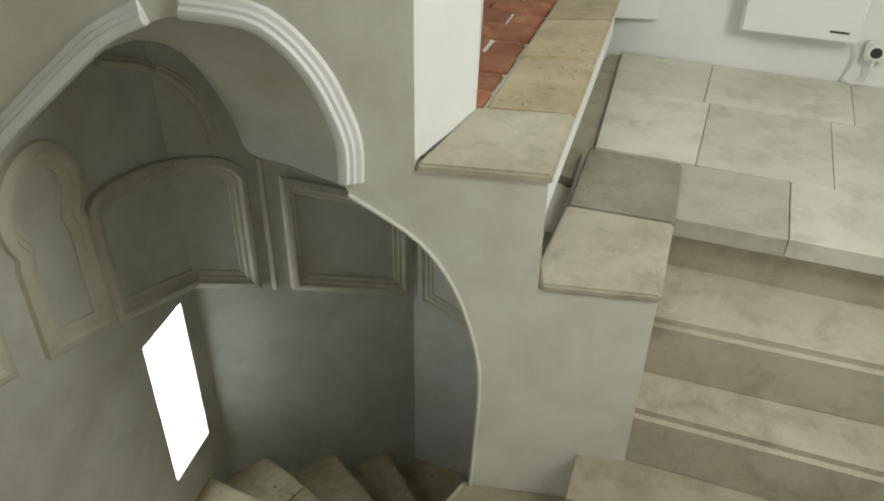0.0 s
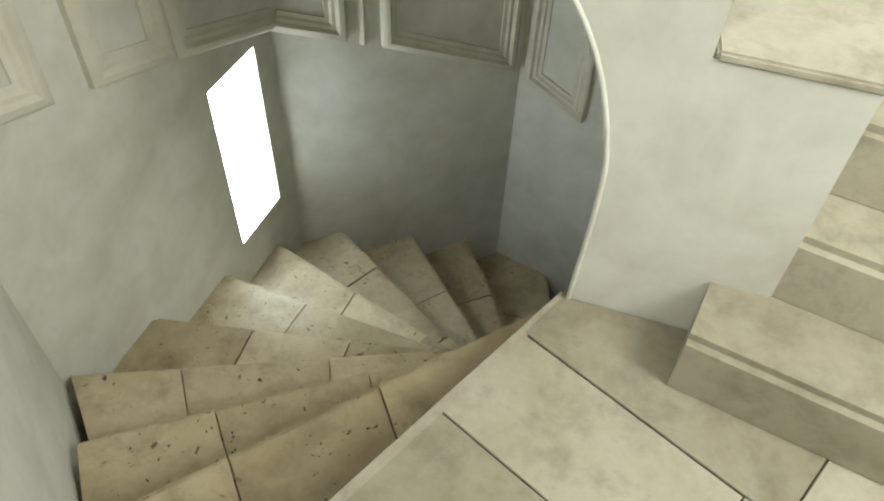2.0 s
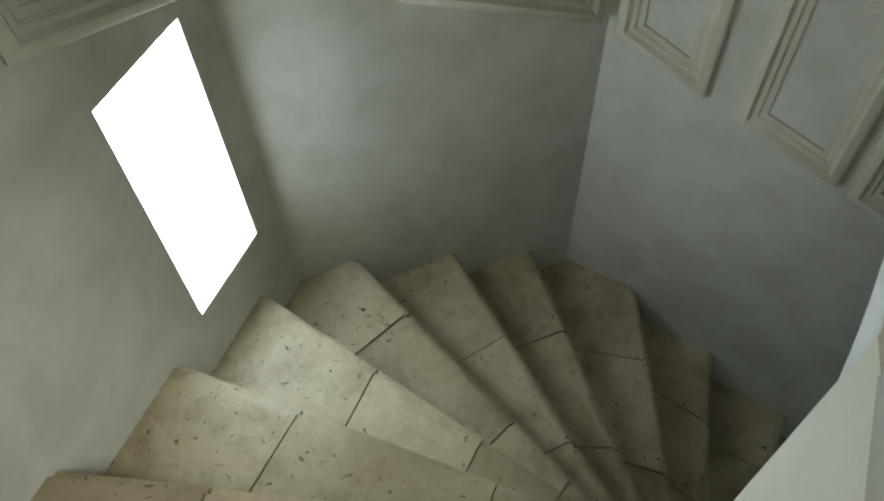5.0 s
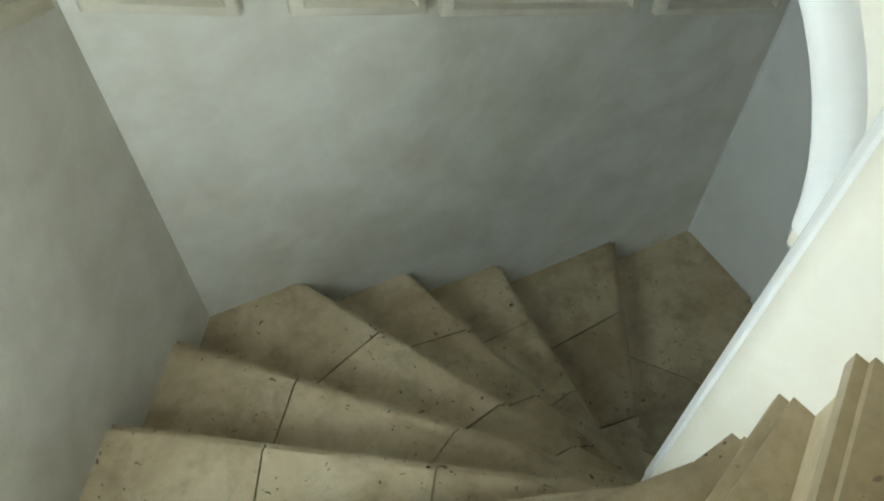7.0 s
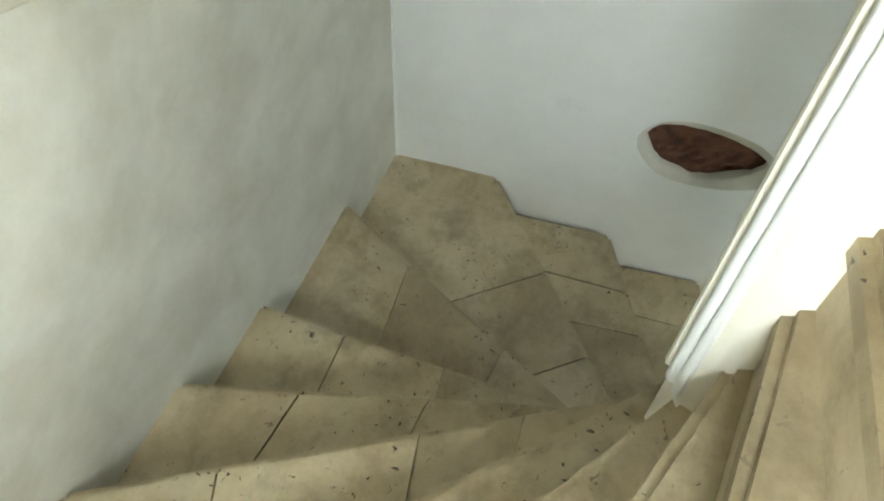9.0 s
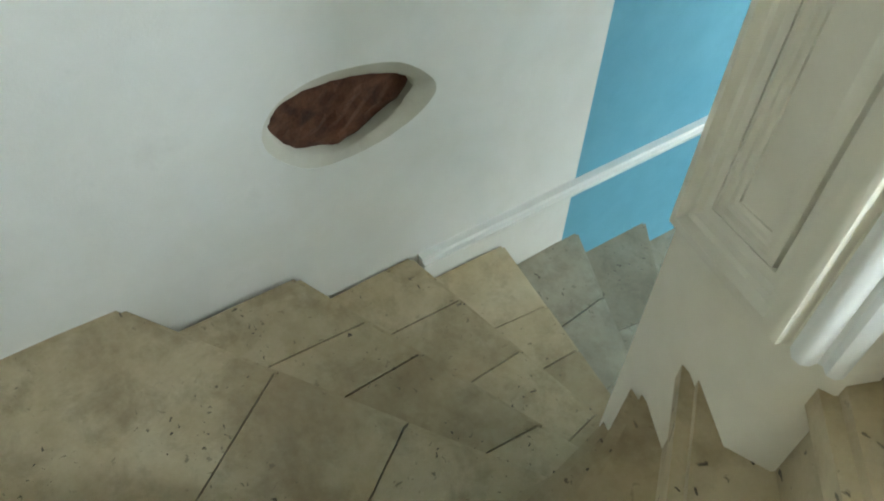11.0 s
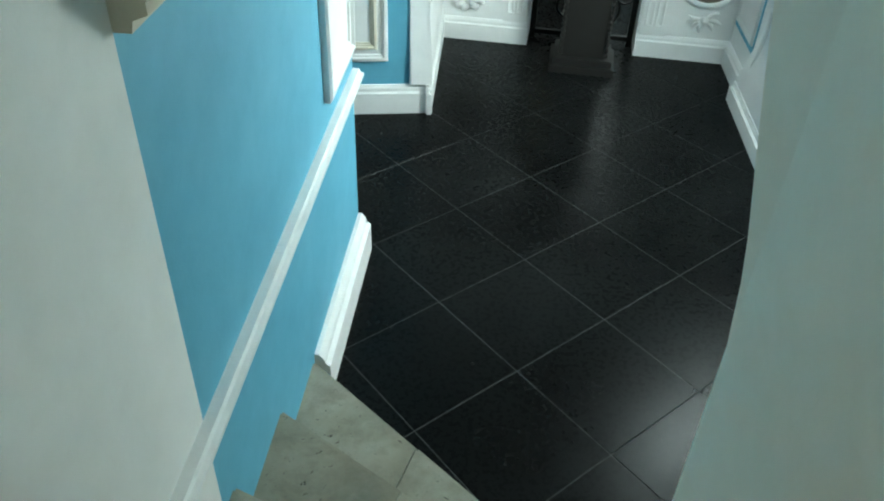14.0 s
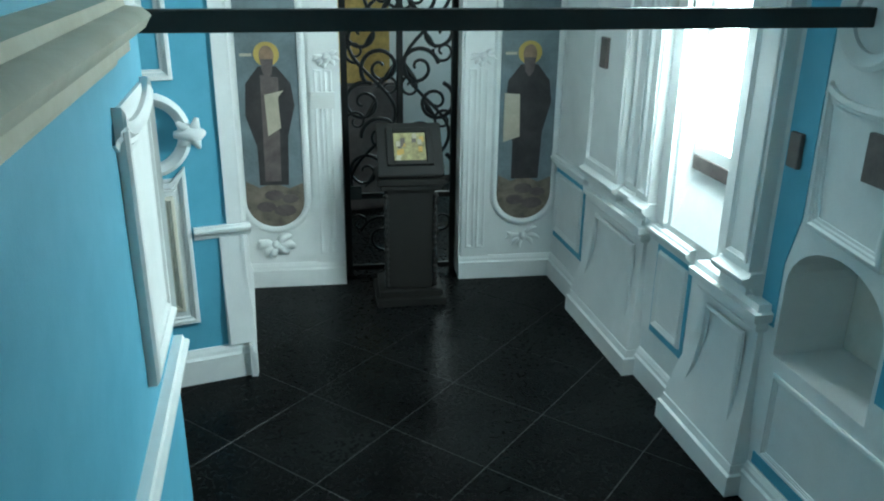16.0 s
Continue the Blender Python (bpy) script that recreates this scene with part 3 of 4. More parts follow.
prism(bm, [(-0.28, 0.11), (-0.26, 0.10), (0.255, 1.165), (0.235, 1.175)], -0.05, -0.001)
part("nosing", bm, STONE_PALE, landing)

# ---- steps up to the upper landing ----
up = structure(empty("upper_steps"), "short flight of worn limestone steps beside a plaster parapet", "stairs")
UPZ = [0.165, 0.33, 0.495, 0.66]
UPF = [((0.49, 1.01), -0.2), ((0.63, 1.17), -0.2), ((0.65, 1.32), -0.18), ((0.70, 1.53), -0.21)]
for k in range(3):
    (x, y), sl = UPF[k]
    (x2, y2), sl2 = UPF[k + 1]
    step = empty("step")
    step.parent = up
    z = UPZ[k]
    far = 2.05
    lx = 0.53 if k == 0 else x2 - 0.05
    front = lambda xx: y + (xx - x) * sl
    rear = lambda xx: y2 + (xx - x2) * sl2 + 0.05
    bm = bmesh.new()
    prism(bm, [(x + 0.012, front(x + 0.012) + 0.012), (far, front(far) + 0.012), (far, rear(far)), (lx, rear(lx))], z - 0.172, z - 0.05)
    part("riser", bm, STONE_PALE, step)
    cuts = [x, x + 0.62 + 0.13 * k, far]
    for c0, c1 in zip(cuts, cuts[1:]):
        l0 = lx if c0 == x else c0 + 0.004
        p0, p1 = Vector((c0 + 0.002, front(c0))), Vector((c1 - 0.002, front(c1)))
        slab_piece("tread", [tuple(p0), tuple(p1), (c1 - 0.002, rear(c1)), (l0, rear(l0))], z, 0.163, STONE_PALE, step, 0.0, (p0, p1))

upper = structure(empty("floor_upper_landing"), "smooth worn limestone slabs of the upper landing", "floor")
bm = bmesh.new()
prism(bm, [(0.36, 1.75), (0.69, 1.57), (2.1, 1.27), (2.1, 2.4), (0.6, 2.75), (0.45, 2.4)], 0.45, 0.646)
part("mortar_bed", bm, STONE_PALE, upper)
UP_PLANES = [((0.70, 1.53), (0.2, 0.98)), ((0.50, 1.84), (0.992, -0.124)), ((0.58, 2.66), (-0.19, -0.98))]
slabs("slab", (0.70, 1.53), (0.98, -0.2), [(-0.02, 0.30, [-0.6, 0.27, 0.95, 1.8]), (0.30, 0.74, [-0.8, 0.02, 0.38, 0.95, 1.8]), (0.74, 1.4, [-0.9, 0.0, 0.45, 1.05, 2.0])],
      UP_PLANES, 0.66, 0.05, STONE_SMOOTH, upper, 0.001, 0.0015)

# parapet with stone copings and the brick sill
parapet = structure(empty("parapet"), "low plaster parapet with worn stone copings and terracotta bricks", "parapet")
bm = bmesh.new()
prism(bm, [(0.385, 1.217), (0.632, 1.217), (0.73, 1.78), (0.47, 1.83)], 0.0, 0.662)
prism(bm, [(0.12, 1.217), (0.372, 1.217), (0.545, 2.45), (0.25, 2.45), (0.10, 1.7)], 0.79, 0.928)
part("body", bm, LIME_WHITE, parapet)
for poly, z, mat in (([(0.375, 1.24), (0.385, 1.160), (0.638, 1.160), (0.69, 1.46), (0.43, 1.50)], 0.685, STONE_PALE), ([(0.432, 1.505), (0.692, 1.465), (0.735, 1.78), (0.485, 1.83)], 0.682, STONE_GREY)):
    bm = bmesh.new()
    prism(bm, poly, z - 0.02, z)
    bevelled(bm, 0.005, 2)
    smooth(part("coping", bm, mat, parapet))
for k0, k1 in ((0.0, 0.23), (0.232, 0.50), (0.502, 0.75), (0.752, 1.0)):
    r0, r1 = lerp((0.385, 1.160), (0.56, 2.45), k0), lerp((0.385, 1.160), (0.56, 2.45), k1)
    l0, l1 = lerp((0.22, 1.46), (0.37, 2.4), (k0 - 0.23) / 0.77), lerp((0.22, 1.46), (0.37, 2.4), (k1 - 0.23) / 0.77)
    if k0 == 0:
        l0, l1 = (0.112, 1.160), (0.20, 1.45)
    bm = bmesh.new()
    prism(bm, [l0, r0, r1, l1], 0.926, 0.95 + rng.uniform(-0.004, 0.004))
    bevelled(bm, 0.006, 2)
    smooth(part("coping", bm, STONE_PALE if k0 == 0 else STONE, parapet))
for row in range(8):
    a = lerp((0.21, 1.47), (0.37, 2.4), row / 8 + 0.002)
    b = lerp((0.21, 1.47), (0.37, 2.4), (row + 1) / 8 - 0.006)
    cut = -0.10 if row % 2 else -0.18
    for w0, w1 in ((-0.004, cut), (cut - 0.008, -0.30)):
        bm = bmesh.new()
        prism(bm, [(a[0] + w0, a[1] - w0 * 0.17), (a[0] + w1, a[1] - w1 * 0.17), (b[0] + w1, b[1] - w1 * 0.17), (b[0] + w0, b[1] - w0 * 0.17)], 0.88, 0.938 + rng.uniform(-0.006, 0.006))
        bevelled(bm, 0.008, 1)
        part("brick", bm, BRICK, parapet)
bm = bmesh.new()
plate(bm, [(0, 0.955), (0.29, 0.945), (0.29, TOP), (0, TOP)], [], 0.06, wall_frame((0.11, 1.167), (0.20, 1.44)))
plate(bm, [(0, 0.90), (1.15, 0.90), (1.15, TOP), (0, TOP)], [], 0.06, wall_frame((0.20, 1.44), (0.10, 2.55)))
structure(part("wall_opening_reveal", bm, LIME_WHITE), "whitewashed reveal of the opening above the parapet", "wall")

# upper walls
NU = ((0.2, 2.74), (2.2, 2.35))
wall("wall_upper_north", *NU, 0.4, TOP, LIME_WHITE, "whitewashed wall of the upper landing")
# Out of view; its window opening is assumed, to go with the lamp.
wall("wall_upper_east", (2.1, 2.6), (2.1, -2.2), -0.3, TOP, LIME_WHITE, "unseen whitewashed wall with an assumed tall window", [[(1.75, 1.65), (2.55, 1.65), (2.55, 2.95), (1.75, 2.95)]])
# Out of view; the opening is added behind the landing's extra lamp.
wall("wall_landing_south", (2.2, -2.1), (-1.6, -2.1), -0.3, TOP, LIME_WHITE, "unseen whitewashed wall behind the landing with an added window opening", [[(2.2, 1.9), (3.2, 1.9), (3.2, 3.1), (2.2, 3.1)]])
wall("wall_landing_far_west", (-1.4, -2.2), (-1.4, 1.3), -0.3, TOP, LIME_WHITE, "whitewashed wall closing the landing")
wall("wall_sill_back", (-1.4, 2.5), (0.7, 2.62), 0.8, TOP, LIME_WHITE, "whitewashed wall behind the brick sill")
bm = bmesh.new()
prism(bm, [(-1.7, -2.4), (2.4, -2.4), (2.4, 3.1), (-1.7, 3.1)], TOP, TOP + 0.1)
structure(part("ceiling_upper", bm, LIME_WHITE), "whitewashed ceiling above the landing", "ceiling")

# ---- lower room ----
E0, E1 = (0.81, -3.73), (-1.08, -3.36)
RA, RB = (-0.94, -2.83), (-0.74, -1.1)
dE, dR = (Vector(E1) - Vector(E0)).normalized(), (Vector(RB) - Vector(RA)).normalized()
ME, MR = wall_frame(E0, E1), wall_frame(RA, RB)
GS0, GS1 = 0.61, 1.32


def at_end(s):
    return tuple(Vector(E0) + dE * s)


def at_right(s):
    return tuple(Vector(RA) + dR * s)


bm = bmesh.new()
plate(bm, [(-0.6, FLOOR - 0.1), (GS0, FLOOR - 0.1), (GS0, -1.3), *arc((GS0 + GS1) / 2, -1.3, (GS1 - GS0) / 2, 180, 0, 10)[1:-1], (GS1, -1.3), (GS1, FLOOR - 0.1), (2.6, FLOOR - 0.1), (2.6, -0.25), (-0.6, -0.25)], [], 0.22, ME)
structure(part("wall_room_end", bm, TRIM), "white plaster end wall with a gate opening", "wall")


def skirting(m, s0, s1, h=0.16, d=0.03, z=FLOOR, material=None):
    bm = bmesh.new()
    prof = [(0, 0), (0, d), (h * 0.72, d), (h * 0.78, d * 0.7), (h * 0.88, d * 0.62), (h, d * 0.3), (h, 0)]
    moulding(bm, [(s0, z), (s1, z)], prof, m, closed=False)
    return structure(part("baseboard", bm, material or TRIM), "white moulded baseboard above the black floor", "baseboard")


def rail(m, s0, s1, z, h, d, label, material=None):
    """A horizontal moulding of height h that stands d out of the wall."""
    bm = bmesh.new()
    prof = [(0, 0), (0, d * 0.25), (h * 0.22, d * 0.45), (h * 0.32, d * 0.45), (h * 0.42, d * 0.8), (h * 0.62, d), (h * 0.78, d), (h * 0.84, d * 0.7), (h, d * 0.6), (h, 0)]
    moulding(bm, [(s0, z), (s1, z)], prof, m, closed=False)
    return structure(smooth(part("wall_rail", bm, material or TRIM), 50), label, "moulding")


def relief_plate(name, m, outline, depth, material, label="", parent=None, holes=(), bevel=0.0):
    bm = bmesh.new()
    plate(bm, outline, list(holes), depth + 0.004, m @ pose(0, 0, depth))
    ob = part(name, bm, material, parent)
    return ob if parent else structure(ob, label, "moulding")


def rect(s0, s1, z0, z1):
    return [(s0, z0), (s1, z0), (s1, z1), (s0, z1)]


skirting(ME, -0.05, GS0, 0.15, 0.028)
skirting(ME, GS1, 1.93, 0.15, 0.028)


def stadium(s0, s1, z0, z1, n=10):
    c, r = (s0 + s1) / 2, (s1 - s0) / 2
    return arc(c, z0 + r, r, 180, 360, n) + arc(c, z1 - r, r, 0, 180, n)


def scallop(name, m, s, z, size, flip=1):
    """A plaster spray of leaves in relief."""
    bm = bmesh.new()
    for k, (ang, ln) in enumerate(((-160, 1.0), (-125, 0.8), (-90, 0.75), (-55, 0.8), (-20, 1.0), (160, 0.9), (20, 0.9))):
        a = radians(ang)
        d, n = Vector((math.cos(a), math.sin(a))), Vector((-math.sin(a), math.cos(a)))
        pts = []
        for i in range(7):
            q = i / 6
            p = Vector((s, z)) + d * (0.12 + q * ln) * size * 0.5 + n * math.sin(q * 2.4) * 0.10 * size * (1 if ang > -90 else -1)
            pts.append((p.x, p.y, 0.008))
        tube(bm, pts, [0.010, 0.022, 0.030, 0.032, 0.028, 0.02, 0.008] if size > 0.2 else [0.005, 0.011, 0.015, 0.016, 0.014, 0.01, 0.004], 6)
    tube(bm, [(s, z - 0.02, 0.01), (s, z, 0.02), (s, z + 0.02, 0.01)], [0.02, 0.028, 0.018], 8)
    bmesh.ops.transform(bm, matrix=m, verts=bm.verts)
    return structure(smooth(part(name, bm, TRIM), 60), "white plaster leaf spray in relief below the painting", "ornament")


PICT_SKY = paint("painted_sky", (0.16, 0.20, 0.22), 0.45, 0.3, 0.2, scale=5)
PICT_GROUND = paint("painted_rocks", (0.17, 0.14, 0.11), 0.45, 0.5, 0.3, scale=11)
PICT_ROBE = paint("painted_dark_robe", (0.035, 0.030, 0.032), 0.45, 0.5, 0.2, scale=9)
PICT_TUNIC = paint("painted_tunic", (0.12, 0.095, 0.09), 0.45, 0.4, 0.2, scale=12)
PICT_SKIN = paint("painted_ochre", (0.26, 0.17, 0.11), 0.45, 0.3, 0.2, scale=20)
PICT_SCROLL = paint("painted_parchment", (0.46, 0.41, 0.32), 0.45, 0.15, 0.1, scale=12)
PICT_HALO = paint("painted_gold", (0.50, 0.36, 0.10), 0.4, 0.15, 0.1, 0.2)


def painting(s0, s1, z0, z1, second=False):
    thing = tagged(empty("wall_painting", ME @ pose(s0, z0, 0.0) @ Matrix.Diagonal(((s1 - s0) / 0.41, 0.80, 1.0, 1.0))), "tall oval-ended painting of a dark robed figure in a white frame", "painting", "paintings beside the gate")
    w, h = 0.41, (z1 - z0) / 0.80
    c = w / 2

    def flat(name, outline, lift, mat, label=""):
        bm = bmesh.new()
        plate(bm, outline, [], 0.0015, pose(0, 0, lift))
        return part(name, bm, mat, canvas, label)

    bm = bmesh.new()
    plate(bm, stadium(0, w, 0, h), [], 0.008, pose(0, 0, 0.008))
    canvas = part("canvas", bm, PICT_SKY, thing)
    low = [(x, y) for x, y in arc(c, c, c * 0.985, 180, 360, 14)]
    flat("painted_ground", low + [(w * 0.985, 0.34), (w * 0.75, 0.30), (w * 0.5, 0.35), (w * 0.25, 0.31), (w * 0.02, 0.36)], 0.010, PICT_GROUND)
    for x, y, r in ((0.14, 0.16, 0.07), (0.27, 0.13, 0.08), (0.2, 0.25, 0.07), (0.31, 0.22, 0.06)):
        flat("painted_rock", arc(x, y, r, 0, 330, 8, r * 0.6), 0.0113, PICT_TUNIC)
    flat("painted_robe", [(c - 0.10, 0.33), (c + 0.10, 0.33), (c + 0.115, 0.7), (c + 0.17, 0.92), (c + 0.15, 1.08), (c + 0.06, 1.20), (c - 0.06, 1.20), (c - 0.15, 1.08), (c - 0.165, 0.85), (c - 0.10, 0.62)], 0.0126, PICT_ROBE)
    if not second:
        flat("painted_tunic", [(c - 0.06, 0.36), (c + 0.05, 0.36), (c + 0.07, 1.12), (c - 0.05, 1.14)], 0.0139, PICT_TUNIC)
        flat("painted_scroll", [(c - 0.02, 0.70), (c + 0.07, 0.76), (c + 0.06, 0.98), (c + 0.10, 1.03), (c - 0.03, 1.00)], 0.0165, PICT_SCROLL)
    else:
        flat("painted_scroll", [(c - 0.17, 0.62), (c - 0.05, 0.66), (c - 0.06, 0.98), (c - 0.17, 0.99)], 0.0139, PICT_SCROLL)
    flat("painted_halo", arc(c, 1.285, 0.085, 0, 345, 22), 0.0139, PICT_HALO)
    flat("painted_head", arc(c, 1.275, 0.05, 0, 340, 14, 0.07), 0.0152, PICT_SKIN)
    flat("painted_beard", [(c - 0.045, 1.25), (c + 0.045, 1.25), (c + 0.03, 1.15), (c, 1.11), (c - 0.03, 1.15)], 0.0178, PICT_TUNIC)
    flat("painted_inscription", rect(0.03, 0.11, 1.27, 1.29), 0.0152, PICT_SCROLL)
    bm = bmesh.new()
    moulding(bm, stadium(-0.035, w + 0.035, -0.035, h + 0.035, 14), [(-0.012, 0.0), (-0.012, 0.012), (0.0, 0.024), (0.016, 0.028), (0.032, 0.02), (0.038, 0.006), (0.038, 0)], None)
    smooth(part("frame", bm, TRIM, thing, "white plaster oval frame"), 50)
    return thing


painting(0.03, 0.375, -3.39, -1.8)
painting(1.55, 1.895, -3.39, -1.8, True)
scallop("leaf_ornament", ME, 0.19, -3.50, 0.21)
scallop("leaf_ornament", ME, 1.73, -3.50, 0.20)
for s0, s1 in ((0.435, 0.595), (1.335, 1.51)):
    relief_plate("pilaster", ME, rect(s0, s1, -3.63, -1.3), 0.018, TRIM, "white fluted pilaster beside the gate")
    for k in range(2):
        a = s0 + 0.025 + k * (s1 - s0 - 0.05) * 0.52
        panel(ME @ pose(0, 0, 0.018), rect(a, a + (s1 - s0 - 0.05) * 0.42, -3.57, -2.45), material=TRIM, k=0.35)
    scallop("leaf_ornament", ME @ pose(0, 0, 0.02), (s0 + s1) / 2 + 0.02, -2.38, 0.14)
bm = bmesh.new()
box(bm, 0.44, 0.575, -2.67, -2.575, 0.02, 0.035, ME)
plaque = tagged(part("name_plaque", bm, PLASTIC), "small pale grey plaque fixed to the white pilaster", "plaque")

# iron gate with scrolls
gate = tagged(empty("iron_gate", ME @ pose(GS0, FLOOR, -0.12) @ Matrix.Scale(0.855, 4)), "black wrought iron gate with scrolled foliage", "gate")
GW, GH = 0.83, 2.75


def iron(name, pts, r, label=""):
    bm = bmesh.new()
    tube(bm, pts, r, 6)
    return smooth(part(name, bm, IRON, gate, label), 60)


for x in (0.03, GW / 2, GW - 0.03):
    bm = bmesh.new()
    box(bm, x - 0.022, x + 0.022, 0.0, GH, -0.02, 0.02)
    bevelled(bm, 0.004)
    part("stile", bm, IRON, gate)
for y in (0.06, 0.62, 2.70):
    bm = bmesh.new()
    box(bm, 0.03, GW - 0.03, y - 0.02, y + 0.02, -0.018, 0.018)
    bevelled(bm, 0.004)
    part("crossbar", bm, IRON, gate)


def scroll(cx, cy, r, a0, turns, hand, r0=0.016):
    pts, rad = [], []
    n = int(26 * turns)
    for i in range(n + 1):
        q = i / n
        a = radians(a0) + hand * q * turns * math.tau
        k = r * (1 - q) ** 0.85 + 0.02
        pts.append((cx + k * math.cos(a), cy + k * math.sin(a), 0.0))
        rad.append(r0 * (1 - 0.35 * q))
    iron("scroll", pts, rad)


rs = random.Random(11)
for side in (0, 1):
    x0 = 0.03 if side == 0 else GW / 2
    w = GW / 2 - 0.03
    hand = 1 if side == 0 else -1
    for k, y in enumerate((0.30, 0.80, 1.06, 1.30, 1.54, 1.78, 2.02, 2.28, 2.52)):
        cx = x0 + w * (0.34 if (k + side) % 2 else 0.66)
        scroll(cx, y, 0.125 if k else 0.15, rs.uniform(0, 360), 1.5, hand * (1 if k % 2 else -1))
        scroll(x0 + w * (0.80 if (k + side) % 2 else 0.20), y + 0.11, 0.055, rs.uniform(0, 360), 1.2, -hand, 0.012)
        iron("leaf", [(cx, y - 0.11, 0), (cx + 0.05 * hand, y - 0.05, 0.01), (cx + 0.09 * hand, y + 0.03, 0.0)], [0.006, 0.022, 0.005])
    wave = [(x0 + w * (0.5 + 0.42 * math.sin(y * 6.4 + side)), y, 0) for y in np.linspace(0.65, 2.66, 44)]
    iron("stem", wave, 0.013)
bm = bmesh.new()
plate(bm, rect(0.05, 0.13, 0.60, 0.70), [], 0.02, pose(0, 0, 0.03))
part("lock_plate", bm, BARE, gate, "grey steel lock plate")

# lectern with an icon
LECT = Matrix.Translation((-0.11, -3.31, FLOOR)) @ Matrix.Rotation(math.atan2(-dE.y, -dE.x), 4, "Z") @ Matrix.Scale(0.86, 4)
lectern = tagged(empty("lectern", LECT), "dark carved wooden lectern standing before the iron gate", "lectern")


def wood(name, dims, m=None, bevel=0.006, mat=None, label=""):
    bm = bmesh.new()
    box(bm, *dims)
    bevelled(bm, bevel, 2)
    if m:
        bmesh.ops.transform(bm, matrix=m, verts=bm.verts)
    return part(name, bm, mat or EBONY, lectern, label)


wood("plinth", (-0.24, 0.24, -0.20, 0.20, 0, 0.06))
wood("plinth", (-0.215, 0.215, -0.175, 0.175, 0.06, 0.11))
wood("column", (-0.16, 0.16, -0.13, 0.13, 0.11, 0.82))
wood("cornice", (-0.20, 0.20, -0.17, 0.17, 0.82, 0.86))
wood("cornice", (-0.225, 0.225, -0.19, 0.19, 0.86, 0.90))
TILTM = Matrix.Translation((0, 0.17, 0.905)) @ Matrix.Rotation(radians(-46), 4, "X")
wood("desk_top", (-0.215, 0.215, -0.40, 0.0, 0.0, 0.04), TILTM)
bm = bmesh.new()
prism(bm, [(-0.14, 0.0), (0.16, 0.0), (-0.12, 0.27)], -0.20, 0.20, Matrix.Translation((0, 0, 0.90)) @ Matrix(((0, 0, 1, 0), (1, 0, 0, 0), (0, 1, 0, 0), (0, 0, 0, 1))) @ Matrix.Identity(4))
part("desk_support", bm, EBONY, lectern)
for x in (-0.165, 0.165):
    pts = [(x, 0.135, 0.13 + i * 0.0115) for i in range(59)]
    bm = bmesh.new()
    tube(bm, pts, [0.015 + 0.005 * math.sin(i * 1.7) for i in range(59)], 6)
    smooth(part("twisted_column", bm, EBONY, lectern), 60)
ICON_A = paint("icon_field", (0.34, 0.30, 0.15), 0.5, 0.6, 0.2, scale=26)
icon = tagged(empty("icon", LECT @ TILTM @ Matrix.Translation((0, -0.21, 0.04))), "small gilded icon in a dark frame on the lectern", "icon")
for name, dims, mat in (("panel", (-0.105, 0.105, -0.105, 0.105, 0.0, 0.012), ICON_A), ("frame_side", (-0.15, -0.107, -0.14, 0.14, 0.0, 0.022), EBONY), ("frame_side", (0.107, 0.15, -0.14, 0.14, 0.0, 0.022), EBONY),
                        ("frame_rail", (-0.106, 0.106, 0.107, 0.14, 0.0, 0.022), EBONY), ("frame_rail", (-0.106, 0.106, -0.14, -0.107, 0.0, 0.022), EBONY)):
    bm = bmesh.new()
    box(bm, *dims)
    bevelled(bm, 0.003)
    piece = part(name, bm, mat, icon)
    if name == "panel":
        icon_panel = piece
for k in range(14):
    bm = bmesh.new()
    x, y = rs.uniform(-0.08, 0.08), rs.uniform(-0.09, 0.09)
    box(bm, x - 0.014, x + 0.014, y - 0.02, y + 0.02, 0.0125, 0.0135 + 0.0003 * k)
    part("painted_patch", bm, (PICT_SCROLL, GILT, PICT_TUNIC)[k % 3], icon_panel)

# ---- right wall of the lower room ----
DEEP = 0.08
WS0, WS1 = 0.93, 1.35
NB, NT = -3.15, -2.87
NICHE = [(1.77, NB), (2.25, NB), (2.25, NT), *arc(2.01, NT, 0.24, 0, 180, 14, 0.18)[1:-1], (1.77, NT)]
MRD = MR @ pose(0, 0, -DEEP)
bm = bmesh.new()
plate(bm, [(-0.65, FLOOR - 0.1), (2.9, FLOOR - 0.1), (2.9, -0.45), (-0.65, -0.45)], [rect(WS0, WS1, -2.94, -1.3), NICHE], 0.30, MRD)
structure(part("wall_room_right", bm, TRIM), "white panelled plaster wall with a window and arched niche", "wall")
relief_plate("wall_blue_field", MRD, [(1.66, -3.05), (1.75, -3.05), (1.75, -2.80), (1.80, -2.62), (1.80, -1.2), (1.66, -1.2)], 0.004, BLUE, "light blue painted strip beside the niche")
relief_plate("wall_blue_field", MRD, [(2.27, -3.05), (2.8, -3.05), (2.8, -1.2), (2.22, -1.2), (2.22, -2.70), (2.27, -2.80)], 0.004, BLUE, "light blue painted wall beyond the niche")
# sloping sill and window
bm = bmesh.new()
prism(bm, [(0.0, -2.94), (0.0, -2.98), (-0.16, -2.98), (-0.16, -2.60), (-0.10, -2.66)], WS0, WS1, MRD @ Matrix(((0, 0, 1, 0), (0, 1, 0, 0), (1, 0, 0, 0), (0, 0, 0, 1))))
structure(part("window_sill", bm, TRIM), "sloping white plaster window sill", "sill")
window = structure(empty("window_2"), "bright window with a white frame and lever handle", "window")
MW = MRD @ pose(0, 0, -0.12)
